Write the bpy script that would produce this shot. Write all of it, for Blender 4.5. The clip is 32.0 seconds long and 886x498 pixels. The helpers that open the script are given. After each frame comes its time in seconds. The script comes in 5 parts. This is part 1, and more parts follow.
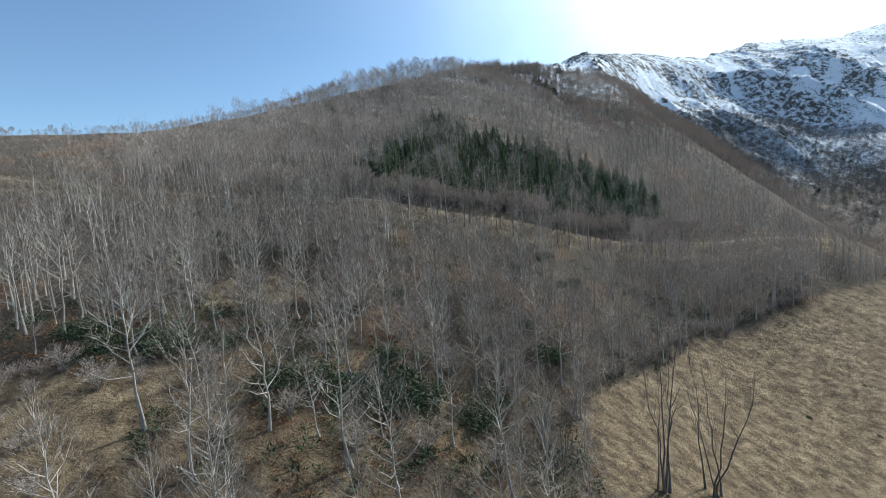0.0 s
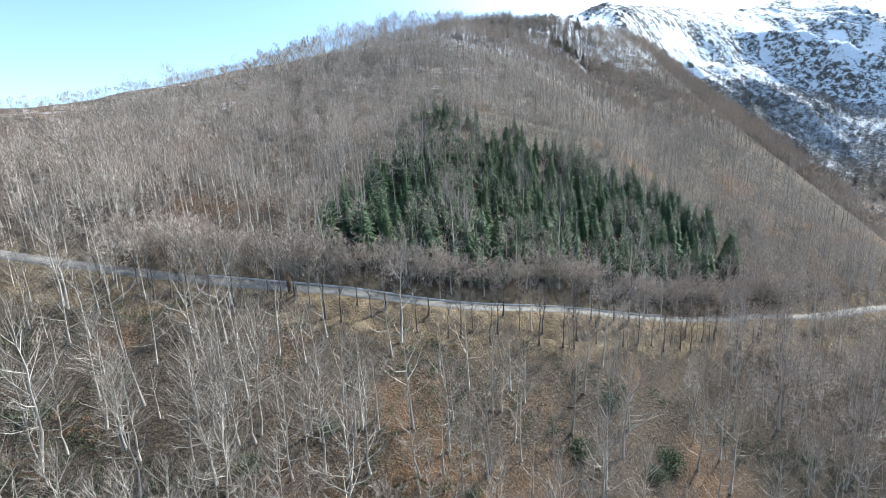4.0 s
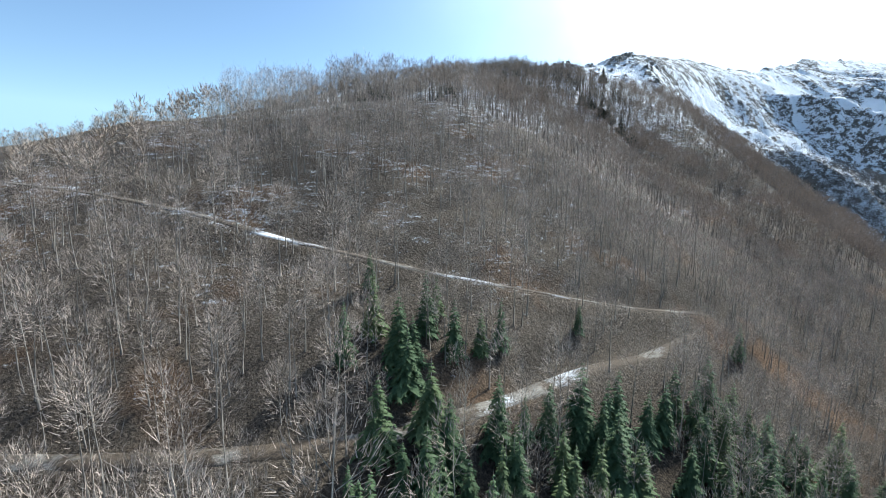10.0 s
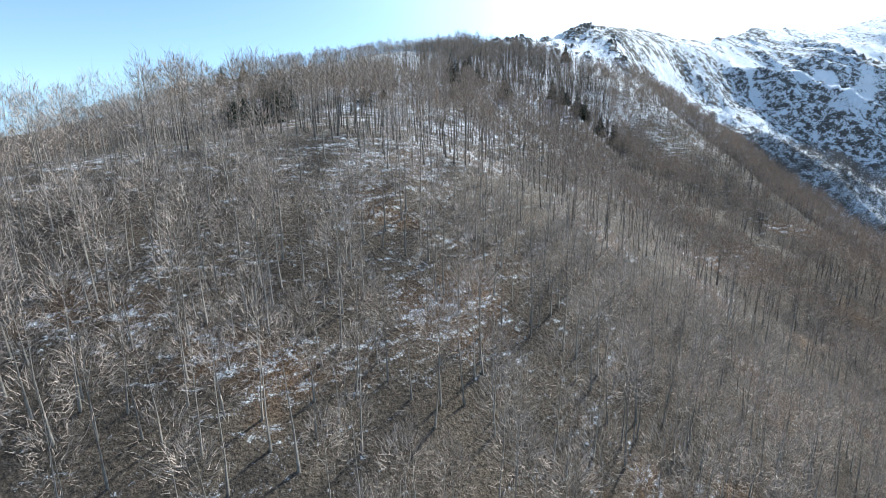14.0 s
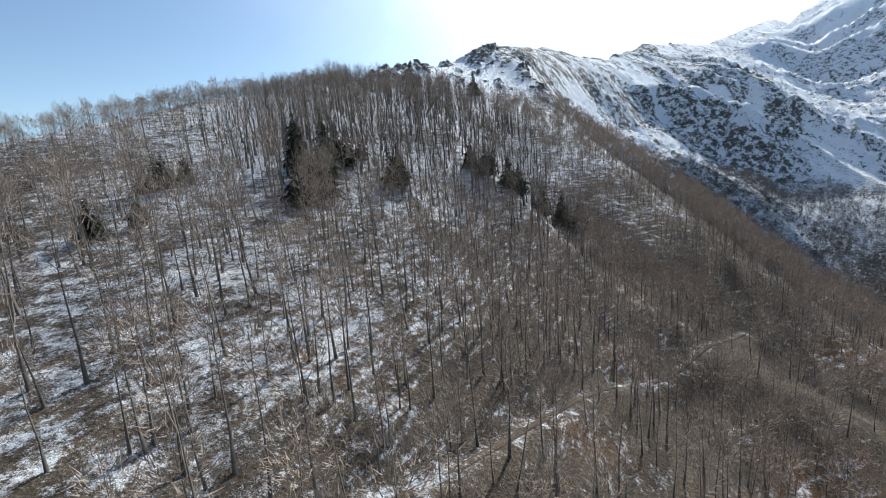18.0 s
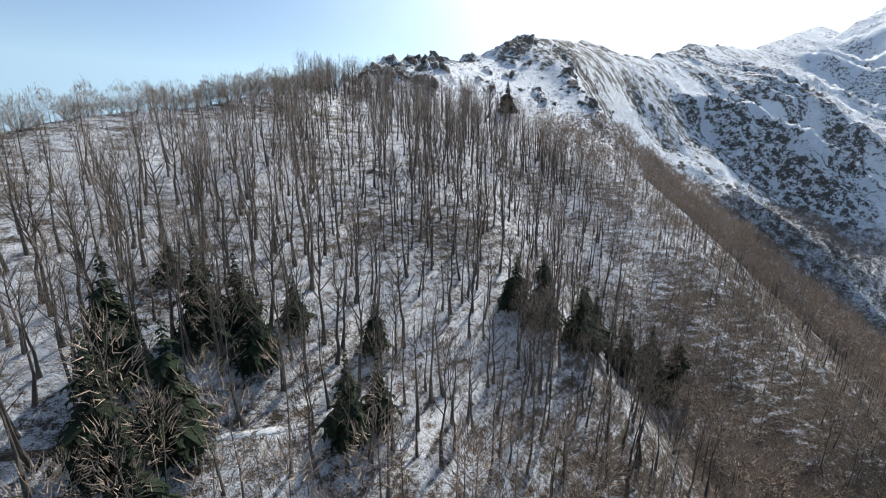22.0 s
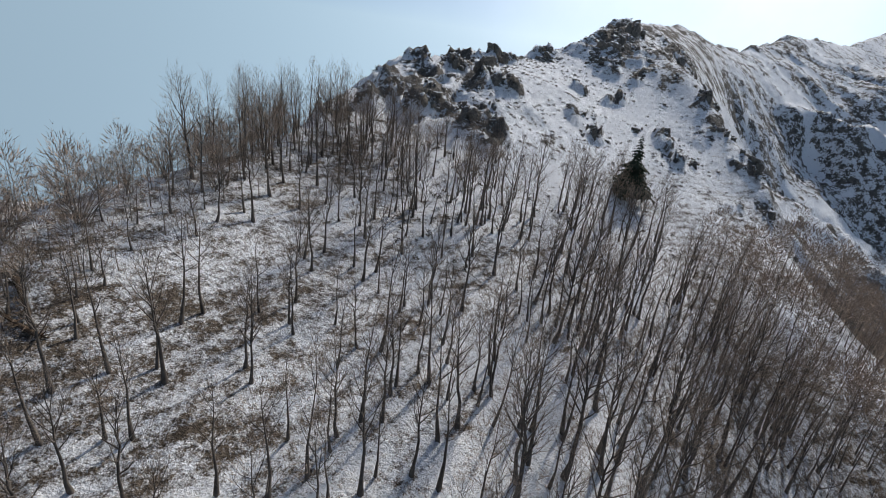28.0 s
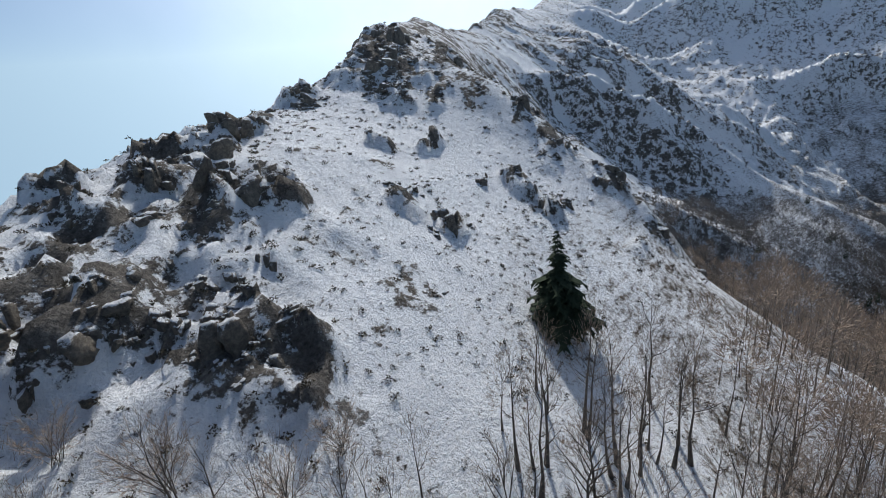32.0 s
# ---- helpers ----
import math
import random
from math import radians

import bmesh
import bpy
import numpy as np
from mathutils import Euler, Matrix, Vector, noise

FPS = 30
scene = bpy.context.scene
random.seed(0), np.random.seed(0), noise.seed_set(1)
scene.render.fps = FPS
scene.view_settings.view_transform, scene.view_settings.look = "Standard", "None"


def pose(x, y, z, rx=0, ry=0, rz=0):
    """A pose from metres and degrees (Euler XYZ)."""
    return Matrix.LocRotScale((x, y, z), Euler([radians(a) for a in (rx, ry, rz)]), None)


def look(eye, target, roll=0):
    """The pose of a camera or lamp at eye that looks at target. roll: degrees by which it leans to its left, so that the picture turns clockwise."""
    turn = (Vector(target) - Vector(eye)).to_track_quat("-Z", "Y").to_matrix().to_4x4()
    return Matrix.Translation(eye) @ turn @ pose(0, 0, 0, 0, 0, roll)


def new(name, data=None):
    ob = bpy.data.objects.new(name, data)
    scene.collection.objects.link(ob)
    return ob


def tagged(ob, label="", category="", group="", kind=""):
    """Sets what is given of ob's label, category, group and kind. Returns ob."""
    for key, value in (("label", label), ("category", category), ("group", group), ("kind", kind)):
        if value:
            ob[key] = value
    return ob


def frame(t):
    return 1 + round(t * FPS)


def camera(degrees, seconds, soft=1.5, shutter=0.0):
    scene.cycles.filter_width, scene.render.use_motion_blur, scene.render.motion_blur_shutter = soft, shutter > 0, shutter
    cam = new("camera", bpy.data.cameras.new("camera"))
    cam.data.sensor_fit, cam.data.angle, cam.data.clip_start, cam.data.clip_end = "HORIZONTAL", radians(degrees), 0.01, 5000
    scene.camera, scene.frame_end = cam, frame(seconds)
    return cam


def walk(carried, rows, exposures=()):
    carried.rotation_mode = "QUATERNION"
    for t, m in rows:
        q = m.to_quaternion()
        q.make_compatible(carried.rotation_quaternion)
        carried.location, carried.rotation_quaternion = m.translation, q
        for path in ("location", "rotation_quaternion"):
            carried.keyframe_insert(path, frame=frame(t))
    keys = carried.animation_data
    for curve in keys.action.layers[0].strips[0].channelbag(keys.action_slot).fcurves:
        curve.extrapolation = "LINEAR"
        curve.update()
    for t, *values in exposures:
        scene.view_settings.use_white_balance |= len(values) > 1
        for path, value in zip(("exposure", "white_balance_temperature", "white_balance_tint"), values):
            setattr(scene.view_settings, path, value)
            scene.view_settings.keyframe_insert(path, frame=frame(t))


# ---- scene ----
cam = camera(90, 32.0, 1.0)
PATH = [
    (0.0, (0.00, 0.00, 100.00), (-2.15, 99.58, 91.05), -4.87),
    (0.5, (-0.05, 8.16, 105.60), (-2.24, 107.95, 99.63), -5.09),
    (1.0, (-0.28, 16.24, 110.94), (-2.28, 116.16, 107.63), -4.94),
    (1.5, (-0.88, 24.27, 115.81), (-2.67, 124.16, 111.36), -4.43),
    (2.0, (-1.83, 32.43, 120.16), (-3.54, 132.02, 111.27), -3.81),
    (2.5, (-2.91, 40.86, 124.07), (-4.36, 139.06, 105.23), -2.94),
    (3.0, (-3.81, 49.54, 127.74), (-4.44, 147.23, 106.36), -2.03),
    (3.5, (-4.52, 58.37, 131.31), (-4.94, 156.25, 110.82), -2.40),
    (5.5, (-4.31, 95.40, 144.02), (-4.17, 192.60, 120.54), -2.83),
    (6.0, (-4.40, 105.78, 147.72), (-5.14, 202.84, 123.65), -0.40),
    (6.5, (-4.41, 116.41, 151.50), (-4.88, 213.32, 126.84), -0.02),
    (7.0, (-4.28, 127.33, 155.31), (-4.40, 224.65, 132.34), -0.44),
    (7.5, (-4.06, 138.41, 159.02), (-4.31, 235.75, 136.11), -0.07),
    (8.0, (-3.58, 149.66, 162.66), (-3.73, 247.34, 141.24), -0.39),
    (8.5, (-2.83, 161.01, 166.27), (-1.63, 258.92, 145.98), -0.40),
    (9.0, (-2.00, 172.22, 169.87), (0.20, 270.51, 151.57), -0.25),
    (9.5, (-1.26, 183.14, 173.45), (1.85, 281.76, 157.20), -0.19),
    (10.0, (-0.76, 193.68, 177.03), (2.66, 292.47, 161.92), 0.86),
    (10.5, (-0.50, 203.94, 180.73), (2.14, 302.75, 165.54), 3.34),
    (11.0, (-0.37, 213.94, 184.47), (2.70, 312.45, 167.57), 3.72),
    (11.5, (-0.12, 223.73, 188.20), (4.02, 321.85, 169.32), 2.85),
    (12.0, (0.40, 233.43, 191.87), (6.05, 331.29, 172.06), 1.75),
    (12.5, (1.28, 243.17, 195.43), (9.42, 340.61, 174.48), -0.13),
    (13.0, (2.57, 252.99, 198.86), (14.14, 349.79, 176.55), -1.14),
    (13.5, (4.33, 263.07, 202.18), (17.79, 359.76, 180.50), -0.96),
    (15.5, (23.52, 311.66, 214.84), (43.95, 407.05, 192.85), -2.01),
    (16.0, (27.33, 323.89, 218.77), (50.62, 418.57, 196.58), -2.18),
    (16.5, (30.99, 335.98, 222.88), (56.87, 429.86, 200.17), -3.78),
    (17.0, (34.59, 347.74, 227.14), (62.53, 441.00, 204.30), -4.21),
    (17.5, (38.22, 359.07, 231.45), (68.96, 451.95, 210.77), -4.47),
    (18.0, (41.89, 369.97, 235.71), (74.71, 462.37, 216.10), -4.73),
    (18.5, (45.41, 380.52, 239.79), (78.87, 472.76, 220.48), -2.79),
    (19.0, (48.64, 390.74, 243.70), (81.56, 482.89, 223.11), -1.54),
    (19.5, (51.57, 400.60, 247.45), (84.07, 492.77, 226.29), -0.14),
    (20.0, (54.38, 410.17, 251.04), (84.19, 503.03, 228.93), 0.82),
    (20.5, (57.44, 419.50, 254.50), (87.75, 511.96, 231.44), 0.11),
    (21.0, (60.73, 428.67, 257.90), (92.71, 520.45, 234.37), -0.48),
    (21.5, (63.98, 437.74, 261.28), (96.53, 529.10, 236.91), 0.25),
    (22.0, (67.01, 446.65, 264.71), (99.61, 537.87, 239.88), 0.64),
    (22.5, (69.71, 455.36, 268.19), (101.77, 546.80, 243.46), 0.96),
    (23.0, (72.01, 463.89, 271.63), (104.15, 555.30, 246.90), 1.66),
    (23.5, (73.83, 472.29, 274.91), (105.76, 563.19, 248.12), 2.84),
    (24.0, (75.50, 480.70, 277.93), (107.83, 570.86, 249.21), 3.13),
    (24.5, (77.39, 489.30, 280.76), (110.37, 579.12, 251.71), 3.14),
    (25.0, (79.53, 498.26, 283.39), (111.85, 588.03, 253.44), 4.06),
    (25.5, (81.77, 507.35, 285.82), (113.02, 597.28, 255.23), 6.27),
    (26.0, (84.02, 516.42, 288.06), (112.93, 607.13, 257.46), 7.39),
    (26.5, (86.15, 525.50, 290.15), (115.31, 615.82, 258.66), 7.50),
    (28.5, (93.85, 565.22, 297.47), (126.24, 653.45, 263.32), 5.81),
    (29.0, (97.08, 573.83, 299.18), (133.89, 660.53, 265.61), 4.39),
    (29.5, (100.50, 582.13, 300.90), (143.23, 666.12, 267.45), 2.43),
    (30.0, (104.07, 590.02, 302.63), (151.84, 671.29, 269.28), 1.31),
    (30.5, (107.72, 597.44, 304.42), (159.98, 676.16, 271.67), -0.19),
    (31.0, (111.44, 604.41, 306.30), (167.99, 679.76, 272.76), -3.46),
    (31.5, (115.25, 611.04, 308.31), (176.92, 682.21, 274.69), -6.27),
    (32.0, (119.12, 617.53, 310.40), (184.85, 685.18, 277.21), -7.51),
]
EXPOSURES = [(0, 0.72, 5950, 0), (1, 0.6, 5800, 0), (2, 0.64, 5900, 0), (3, 1.52, 6000, 2), (6, 1.62, 6000, 2), (7, 1.6, 5950, 2), (9, 1.24, 5950, 1), (11, 0.8, 6050, 1), (12, 0.93, 6000, 1), (13, 1.17, 5950, 1), (16, 0.8, 6150, 3), (17, 0.67, 6200, 3), (18, 0.54, 6350, 5), (19, 0.51, 6450, 5), (22, 0.52, 6600, 7), (23, 0.39, 6650, 7), (25, 0.18, 6800, 8), (26, 0.03, 6850, 9), (29, -0.1, 6800, 10), (31, -0.1, 6700, 9), (32, -0.06, 6500, 8)]
walk(cam, [(t, look(eye, target, roll)) for t, eye, target, roll in PATH], EXPOSURES)
SUN_AZ, SUN_EL = radians(47), radians(40)

# ---- world, sun ----
world = bpy.data.worlds.new("sky")
scene.world = world
world.use_nodes = True
wn = world.node_tree.nodes
sky = wn.new("ShaderNodeTexSky")
sky.sky_type = "NISHITA"
sky.sun_disc = False
sky.sun_elevation, sky.sun_rotation = SUN_EL, SUN_AZ
sky.altitude, sky.air_density, sky.dust_density = 1400, 1.0, 0.6
# the sky goes on unchanged a little below the level of the eye, as seen from a height
wl = world.node_tree.links
way_up, split, low, gather = wn.new("ShaderNodeTexCoord"), wn.new("ShaderNodeSeparateXYZ"), wn.new("ShaderNodeMath"), wn.new("ShaderNodeCombineXYZ")
low.operation = "MAXIMUM"
low.inputs[1].default_value = 0.12
wl.new(way_up.outputs["Generated"], split.inputs[0])
wl.new(split.outputs[0], gather.inputs[0])
wl.new(split.outputs[1], gather.inputs[1])
wl.new(split.outputs[2], low.inputs[0])
wl.new(low.outputs[0], gather.inputs[2])
wl.new(gather.outputs[0], sky.inputs[0])
# a thin bright veil of cloud round the sun, thinning out towards the west
toward, bright, wisp, thin, veil, spread_out = (wn.new("ShaderNodeVectorMath"), wn.new("ShaderNodeMath"), wn.new("ShaderNodeTexNoise"), wn.new("ShaderNodeMath"), wn.new("ShaderNodeMix"), wn.new("ShaderNodeMath"))
toward.operation, bright.operation, thin.operation, spread_out.operation = "DOT_PRODUCT", "POWER", "MULTIPLY_ADD", "MULTIPLY"
toward.inputs[1].default_value = (math.sin(SUN_AZ) * math.cos(SUN_EL), math.cos(SUN_AZ) * math.cos(SUN_EL), math.sin(SUN_EL))
wl.new(way_up.outputs["Generated"], toward.inputs[0])
toward_lit = wn.new("ShaderNodeMath")
toward_lit.operation = "MAXIMUM"
toward_lit.inputs[1].default_value = 0.0
wl.new(toward.outputs["Value"], toward_lit.inputs[0])
wl.new(toward_lit.outputs[0], bright.inputs[0])
bright.inputs[1].default_value = 9.0
wisp.inputs["Scale"].default_value, wisp.inputs["Detail"].default_value, wisp.inputs["Roughness"].default_value = 3.0, 6, 0.6
wl.new(way_up.outputs["Generated"], wisp.inputs["Vector"])
wl.new(wisp.outputs["Fac"], thin.inputs[0])
thin.inputs[1].default_value, thin.inputs[2].default_value = 1.0, 0.5
wl.new(bright.outputs[0], spread_out.inputs[0])
wl.new(thin.outputs[0], spread_out.inputs[1])
veil.data_type, veil.blend_type, veil.clamp_factor = "RGBA", "ADD", False
wl.new(spread_out.outputs[0], veil.inputs[0])
wl.new(sky.outputs[0], veil.inputs[6])
veil.inputs[7].default_value = (17.0, 17.3, 17.9, 1)
wl.new(veil.outputs[2], wn["Background"].inputs[0])
wn["Background"].inputs[1].default_value = 0.1
sun = new("sun", bpy.data.lights.new("sun", "SUN"))
sun.data.energy, sun.data.angle, sun.data.color = 3.7, radians(3), (1.0, 0.96, 0.9)
sun.matrix_world = look((0, 0, 600), Vector((0, 0, 600)) - Vector((math.sin(SUN_AZ) * math.cos(SUN_EL), math.cos(SUN_AZ) * math.cos(SUN_EL), math.sin(SUN_EL))))


# ---- noise and the lie of the land ----
def lattice(ix, iy, seed):
    h = (ix.astype(np.int64) * 374761393 + iy.astype(np.int64) * 668265263 + seed * 144665) & 0x7FFFFFFF
    h = ((h ^ (h >> 13)) * 1274126177) & 0x7FFFFFFF
    return ((h ^ (h >> 16)) & 0xFFFF) / 65535.0


def vnoise(x, y, seed=0):
    ix, iy = np.floor(x), np.floor(y)
    fx, fy = x - ix, y - iy
    fx, fy = fx * fx * (3 - 2 * fx), fy * fy * (3 - 2 * fy)
    a, b = lattice(ix, iy, seed), lattice(ix + 1, iy, seed)
    c, d = lattice(ix, iy + 1, seed), lattice(ix + 1, iy + 1, seed)
    return (a * (1 - fx) + b * fx) * (1 - fy) + (c * (1 - fx) + d * fx) * fy


def fbm(x, y, octaves=4, seed=0, ridged=False):
    total, amp, norm = 0, 1.0, 0
    for o in range(octaves):
        n = vnoise(x * 2 ** o + 17.3 * o, y * 2 ** o - 9.1 * o, seed + o)
        n = 1 - abs(2 * n - 1) if ridged else n
        total, norm, amp = total + amp * n, norm + amp, amp * 0.5
    return total / norm


def line(v, knots, soft):
    """A rounded polyline through (place, height) knots."""
    k = np.array(knots, float)
    return sum(np.interp(v + soft * o, k[:, 0], k[:, 1]) for o in (-1, -0.6, -0.2, 0.2, 0.6, 1)) / 6


def step(a, b, v):
    f = np.clip((v - a) / (b - a), 0, 1)
    return f * f * (3 - 2 * f)


def smax(a, b, k):
    return 0.5 * (a + b + np.sqrt((a - b) ** 2 + k * k))


SPUR_Z = [(-900, -30), (-100, 44), (0, 64), (100, 87), (160, 104), (200, 118), (240, 136), (300, 168), (346, 191), (371, 207), (428, 215), (473, 224), (513, 239), (580, 261), (640, 276), (700, 302), (900, 337)]
SPUR_X = [(-200, -72), (100, -53), (160, -41), (300, -23), (450, 13), (550, 72), (640, 131), (700, 154), (900, 227)]
SPUR_R = [(0, 0.73), (150, 0.62), (300, 0.64), (450, 0.67), (600, 0.62), (750, 0.53)]
SPUR_L = [(0, 0.10), (150, -0.25), (300, -0.04), (450, 0.49), (600, 0.42), (750, 0.18)]
FLANK = [(60, 0.65), (127, 0.52), (240, 0.66), (420, 0.76), (700, 0.88), (1200, 0.81)]
RIDGE_Y = [(-2500, -700), (-600, 129), (-145, 467), (6, 571), (71, 619), (127, 717), (202, 744), (237, 763), (420, 919), (700, 1043), (1550, 1399), (3200, 2000)]
RIDGE_Z = [(-2500, -60), (-600, 98), (-145, 209), (6, 257), (71, 279), (127, 280), (202, 314), (237, 333), (270, 340), (300, 346), (360, 357), (420, 367), (480, 364), (560, 367), (700, 408), (1000, 441), (1550, 578), (3200, 520)]


def off_ridge(x, y):
    """How far a place lies in front of the main ridge, square to it; behind it the value is negative."""
    return (line(x, RIDGE_Y, 14) - y) * 0.8


def bare_height(x, y):
    s = off_ridge(x, y)
    crest = line(x, RIDGE_Z, 10)
    steep = line(x, FLANK, 20)
    front = np.sqrt(np.maximum(s, 0) ** 2 + 36) - 6
    back = np.sqrt(np.minimum(s, 0) ** 2 + 25) - 5
    flank = crest - steep * front
    u = x - line(y, SPUR_X, 40)
    fall = np.where(u > 0, line(y, SPUR_R, 40) * (np.sqrt(u * u + 2500) - 50), line(y, SPUR_L, 40) * (np.sqrt(u * u + 6400) - 80))
    spur = line(y, SPUR_Z, 12) - fall
    z = smax(flank, spur, 10) - 0.75 * back
    valley = 22 + 0.05 * np.abs(x - 250) + 0.02 * np.clip(y, -800, 900) - 1000 * step(-60, -700, s) * step(400, 0, x)
    far_left = 560 * np.exp(-(((x + 1950) / 380) ** 2 + ((y - 1950) / 380) ** 2))
    # the spur breaks off eastwards into the cirque below the high mountain
    over = np.sqrt(np.maximum(x - 190, 0) ** 2 + 400) - 20
    z = z - np.minimum(0.6 * over, 48 + 0.13 * over) * step(22, 110, s) * step(720, 330, x) * (1 - 0.45 * step(300, 150, y)) - 8 * step(-165, -215, x) * step(270, 310, y)
    rib = x - 112 - 0.4 * np.clip(530 - y, 0, 130)
    z = z + (5 * np.exp(-((rib / 15) ** 2)) - 5 * np.exp(-(((rib - 34) / 18) ** 2))) * step(370, 420, y) * step(590, 540, y)
    side_spur = 660 - 0.72 * np.sqrt((x - 1600) ** 2 + 3600) - 0.35 * np.maximum(900 - y, 0) - 0.9 * np.maximum(y - 1250, 0)
    z = z + 4.5 * np.exp(-((s / 24) ** 2)) * step(-95, -50, x) * step(58, 12, x)
    z = z + 8.5 * np.exp(-(((x - 240) / 14) ** 2)) * step(640, 662, y) * step(742, 708, y)
    return smax(smax(z, valley, 14) + far_left, side_spur - 3000 * step(900, 600, x), 20)


# bare rocks of the ridge: x, y, half length, half width, height
CRAGS = [(222, 740, 20, 14, 5), (238, 762, 16, 10, 5), (209, 722, 9, 6, 3), (240, 735, 9, 7, 3), (276, 760, 18, 9, 5), (252, 725, 10, 5, 4), (190, 738, 6, 3.5, 6), (146, 710, 9, 6, 6), (159, 717, 6, 4, 4), (127, 705, 3, 3, 5), (147, 684, 11, 5, 4), (136, 695, 8, 5, 4),
         (132, 661, 6, 5, 4), (123, 671, 7, 5, 4), (119, 684, 8, 5, 4), (170, 679, 4, 3.5, 4), (174, 671, 4, 3.5, 4.5), (199, 698, 4, 3, 3), (206, 678, 4, 3.5, 5), (203, 667, 3, 3, 5), (224, 682, 7, 3, 3), (216, 653, 6, 3, 3), (107, 674, 6, 4, 4), (99, 659, 4, 3, 4),
         (238, 698, 7, 3, 2.5), (234, 684, 7, 3, 2), (236, 670, 8, 3, 2.5), (231, 657, 7, 3, 2), (246, 712, 10, 5, 3), (186, 700, 4, 3, 2), (222, 716, 8, 4, 3)]


def named_crags(x, y):
    """1 on the bare rocks, falling off sharply at a broken edge; and their rise."""
    mask, rise = np.zeros(np.shape(x)), np.zeros(np.shape(x))
    box = (x > 80) & (x < 310) & (y > 630) & (y < 800)
    xs, ys = x[box], y[box]
    wx, wy = xs + 16 * (fbm(xs / 9, ys / 9, 4, 51) - 0.5), ys + 16 * (fbm(xs / 9, ys / 9, 4, 53) - 0.5)
    m, h = np.zeros(len(xs)), np.zeros(len(xs))
    for cx, cy, a, b, up in CRAGS:
        u, v = (wx - cx) * 0.86 + (wy - cy) * 0.5, (wy - cy) * 0.86 - (wx - cx) * 0.5
        k = step(1.3, 0.55, np.hypot(u / a, v / b))
        m, h = np.maximum(m, k), np.maximum(h, k * up)
    mask[box], rise[box] = m, h
    return mask, rise


def crag_zone(x, y):
    """The broken rocky shoulder at the top of the wood."""
    s = off_ridge(x, y)
    return step(78, 104, x) * step(172, 140, x + 14 * (fbm(x / 12, y / 12, 2, 63) - 0.5)) * step(0, -14, s - np.interp(x, [85, 105, 125], [8, 18, 52]))


def rockiness(x, y):
    """0 on the wooded spur, 1 on the open ridge and the high mountain."""
    s = off_ridge(x, y)
    crags = 0.7 * crag_zone(x, y)
    ridge = np.maximum(step(120, 170, x) * step(16, 4, s), 0.35 * step(115, 140, x) * step(80, 50, s))
    high = np.maximum(step(215, 300, x) * step(300, 200, s), step(650, 850, x))
    return np.clip(np.maximum(np.maximum(np.maximum(crags, ridge), high * 0.8), named_crags(x, y)[0]), 0, 1)


# ways across the slope: (half width, points of the middle line)
ROAD = (2.7, [(-260, 185), (-180, 178), (-105, 172), (-67, 167), (-37, 162), (-9, 166), (12, 173), (50, 192), (80, 204), (103, 211), (131, 215), (190, 226), (240, 250)])
LOWER_TRACK = (1.8, [(-150, 240), (-90, 244), (-56, 247), (-29, 247), (-8, 251), (13, 263), (33, 278), (50, 289), (70, 306), (80, 316)])
UPPER_TRACK = (1.7, [(80, 316), (74, 315), (54, 305), (32, 295), (17, 290), (-6, 286), (-21, 289), (-34, 291), (-45, 295), (-70, 303), (-120, 318)])
TRAVERSE = (1.5, [(-60, 397), (-20, 399), (6, 400), (22, 401), (35, 404), (49, 411), (70, 423), (102, 441), (130, 448), (175, 462)])
HIGH_TRACK = (1.1, [(-40, 500), (-10, 499), (21, 498), (39, 494), (65, 494), (80, 500)])


def way_line(points, gap=3.0):
    """The middle line rounded and set out at even steps."""
    p = np.array(points, float)
    t = np.r_[0, np.cumsum(np.hypot(*np.diff(p, axis=0).T))]
    q = np.arange(0, t[-1] + 1e-6, gap)
    return np.c_[sum(np.interp(q + o, t, p[:, 0]) for o in (-8, -4, 0, 4, 8)) / 5, sum(np.interp(q + o, t, p[:, 1]) for o in (-8, -4, 0, 4, 8)) / 5]


def outcrops(x, y):
    """Broken rock between the snow, 0 to 1: blocks and ribs running down the open slopes."""
    r = rockiness(x, y)
    far = step(300, 520, x)
    bx, by = x + 26 * fbm(x / 40, y / 40, 3, 41), y + 26 * fbm(x / 40, y / 40, 3, 43)
    along, down = 0.85 * bx + 0.5 * by, 0.85 * by - 0.5 * bx
    near = 0.5 * fbm(along / 15, down / 24, 4, 29, True) + 0.5 * fbm(along / 50, down / 40, 3, 31)
    rib = 0.6 * fbm(along / 20, down / 46, 5, 27, True) + 0.4 * fbm(along / 90, down / 130, 4, 35)
    m = (1 - far) * step(0.57, 0.66, near) * step(0.15, 0.5, r) + far * r * (0.05 + 0.95 * step(0.5, 0.62, rib)) * (1 - 0.25 * step(750, 1000, x))
    s = off_ridge(x, y)
    rim = 0.9 * step(205, 235, x) * step(560, 430, x) * step(55, 12, s + 40 * (fbm(along / 25, down / 25, 3, 107) - 0.5))
    band = 0.8 * step(0.46, 0.58, fbm(along / 9, down / 15, 4, 111, True)) * step(212, 232, x) * step(350, 300, x) * step(150, 110, s) * step(8, 20, s)
    return np.clip(np.maximum(np.maximum(m, np.maximum(rim, band)), named_crags(x, y)[0]), 0, 1)


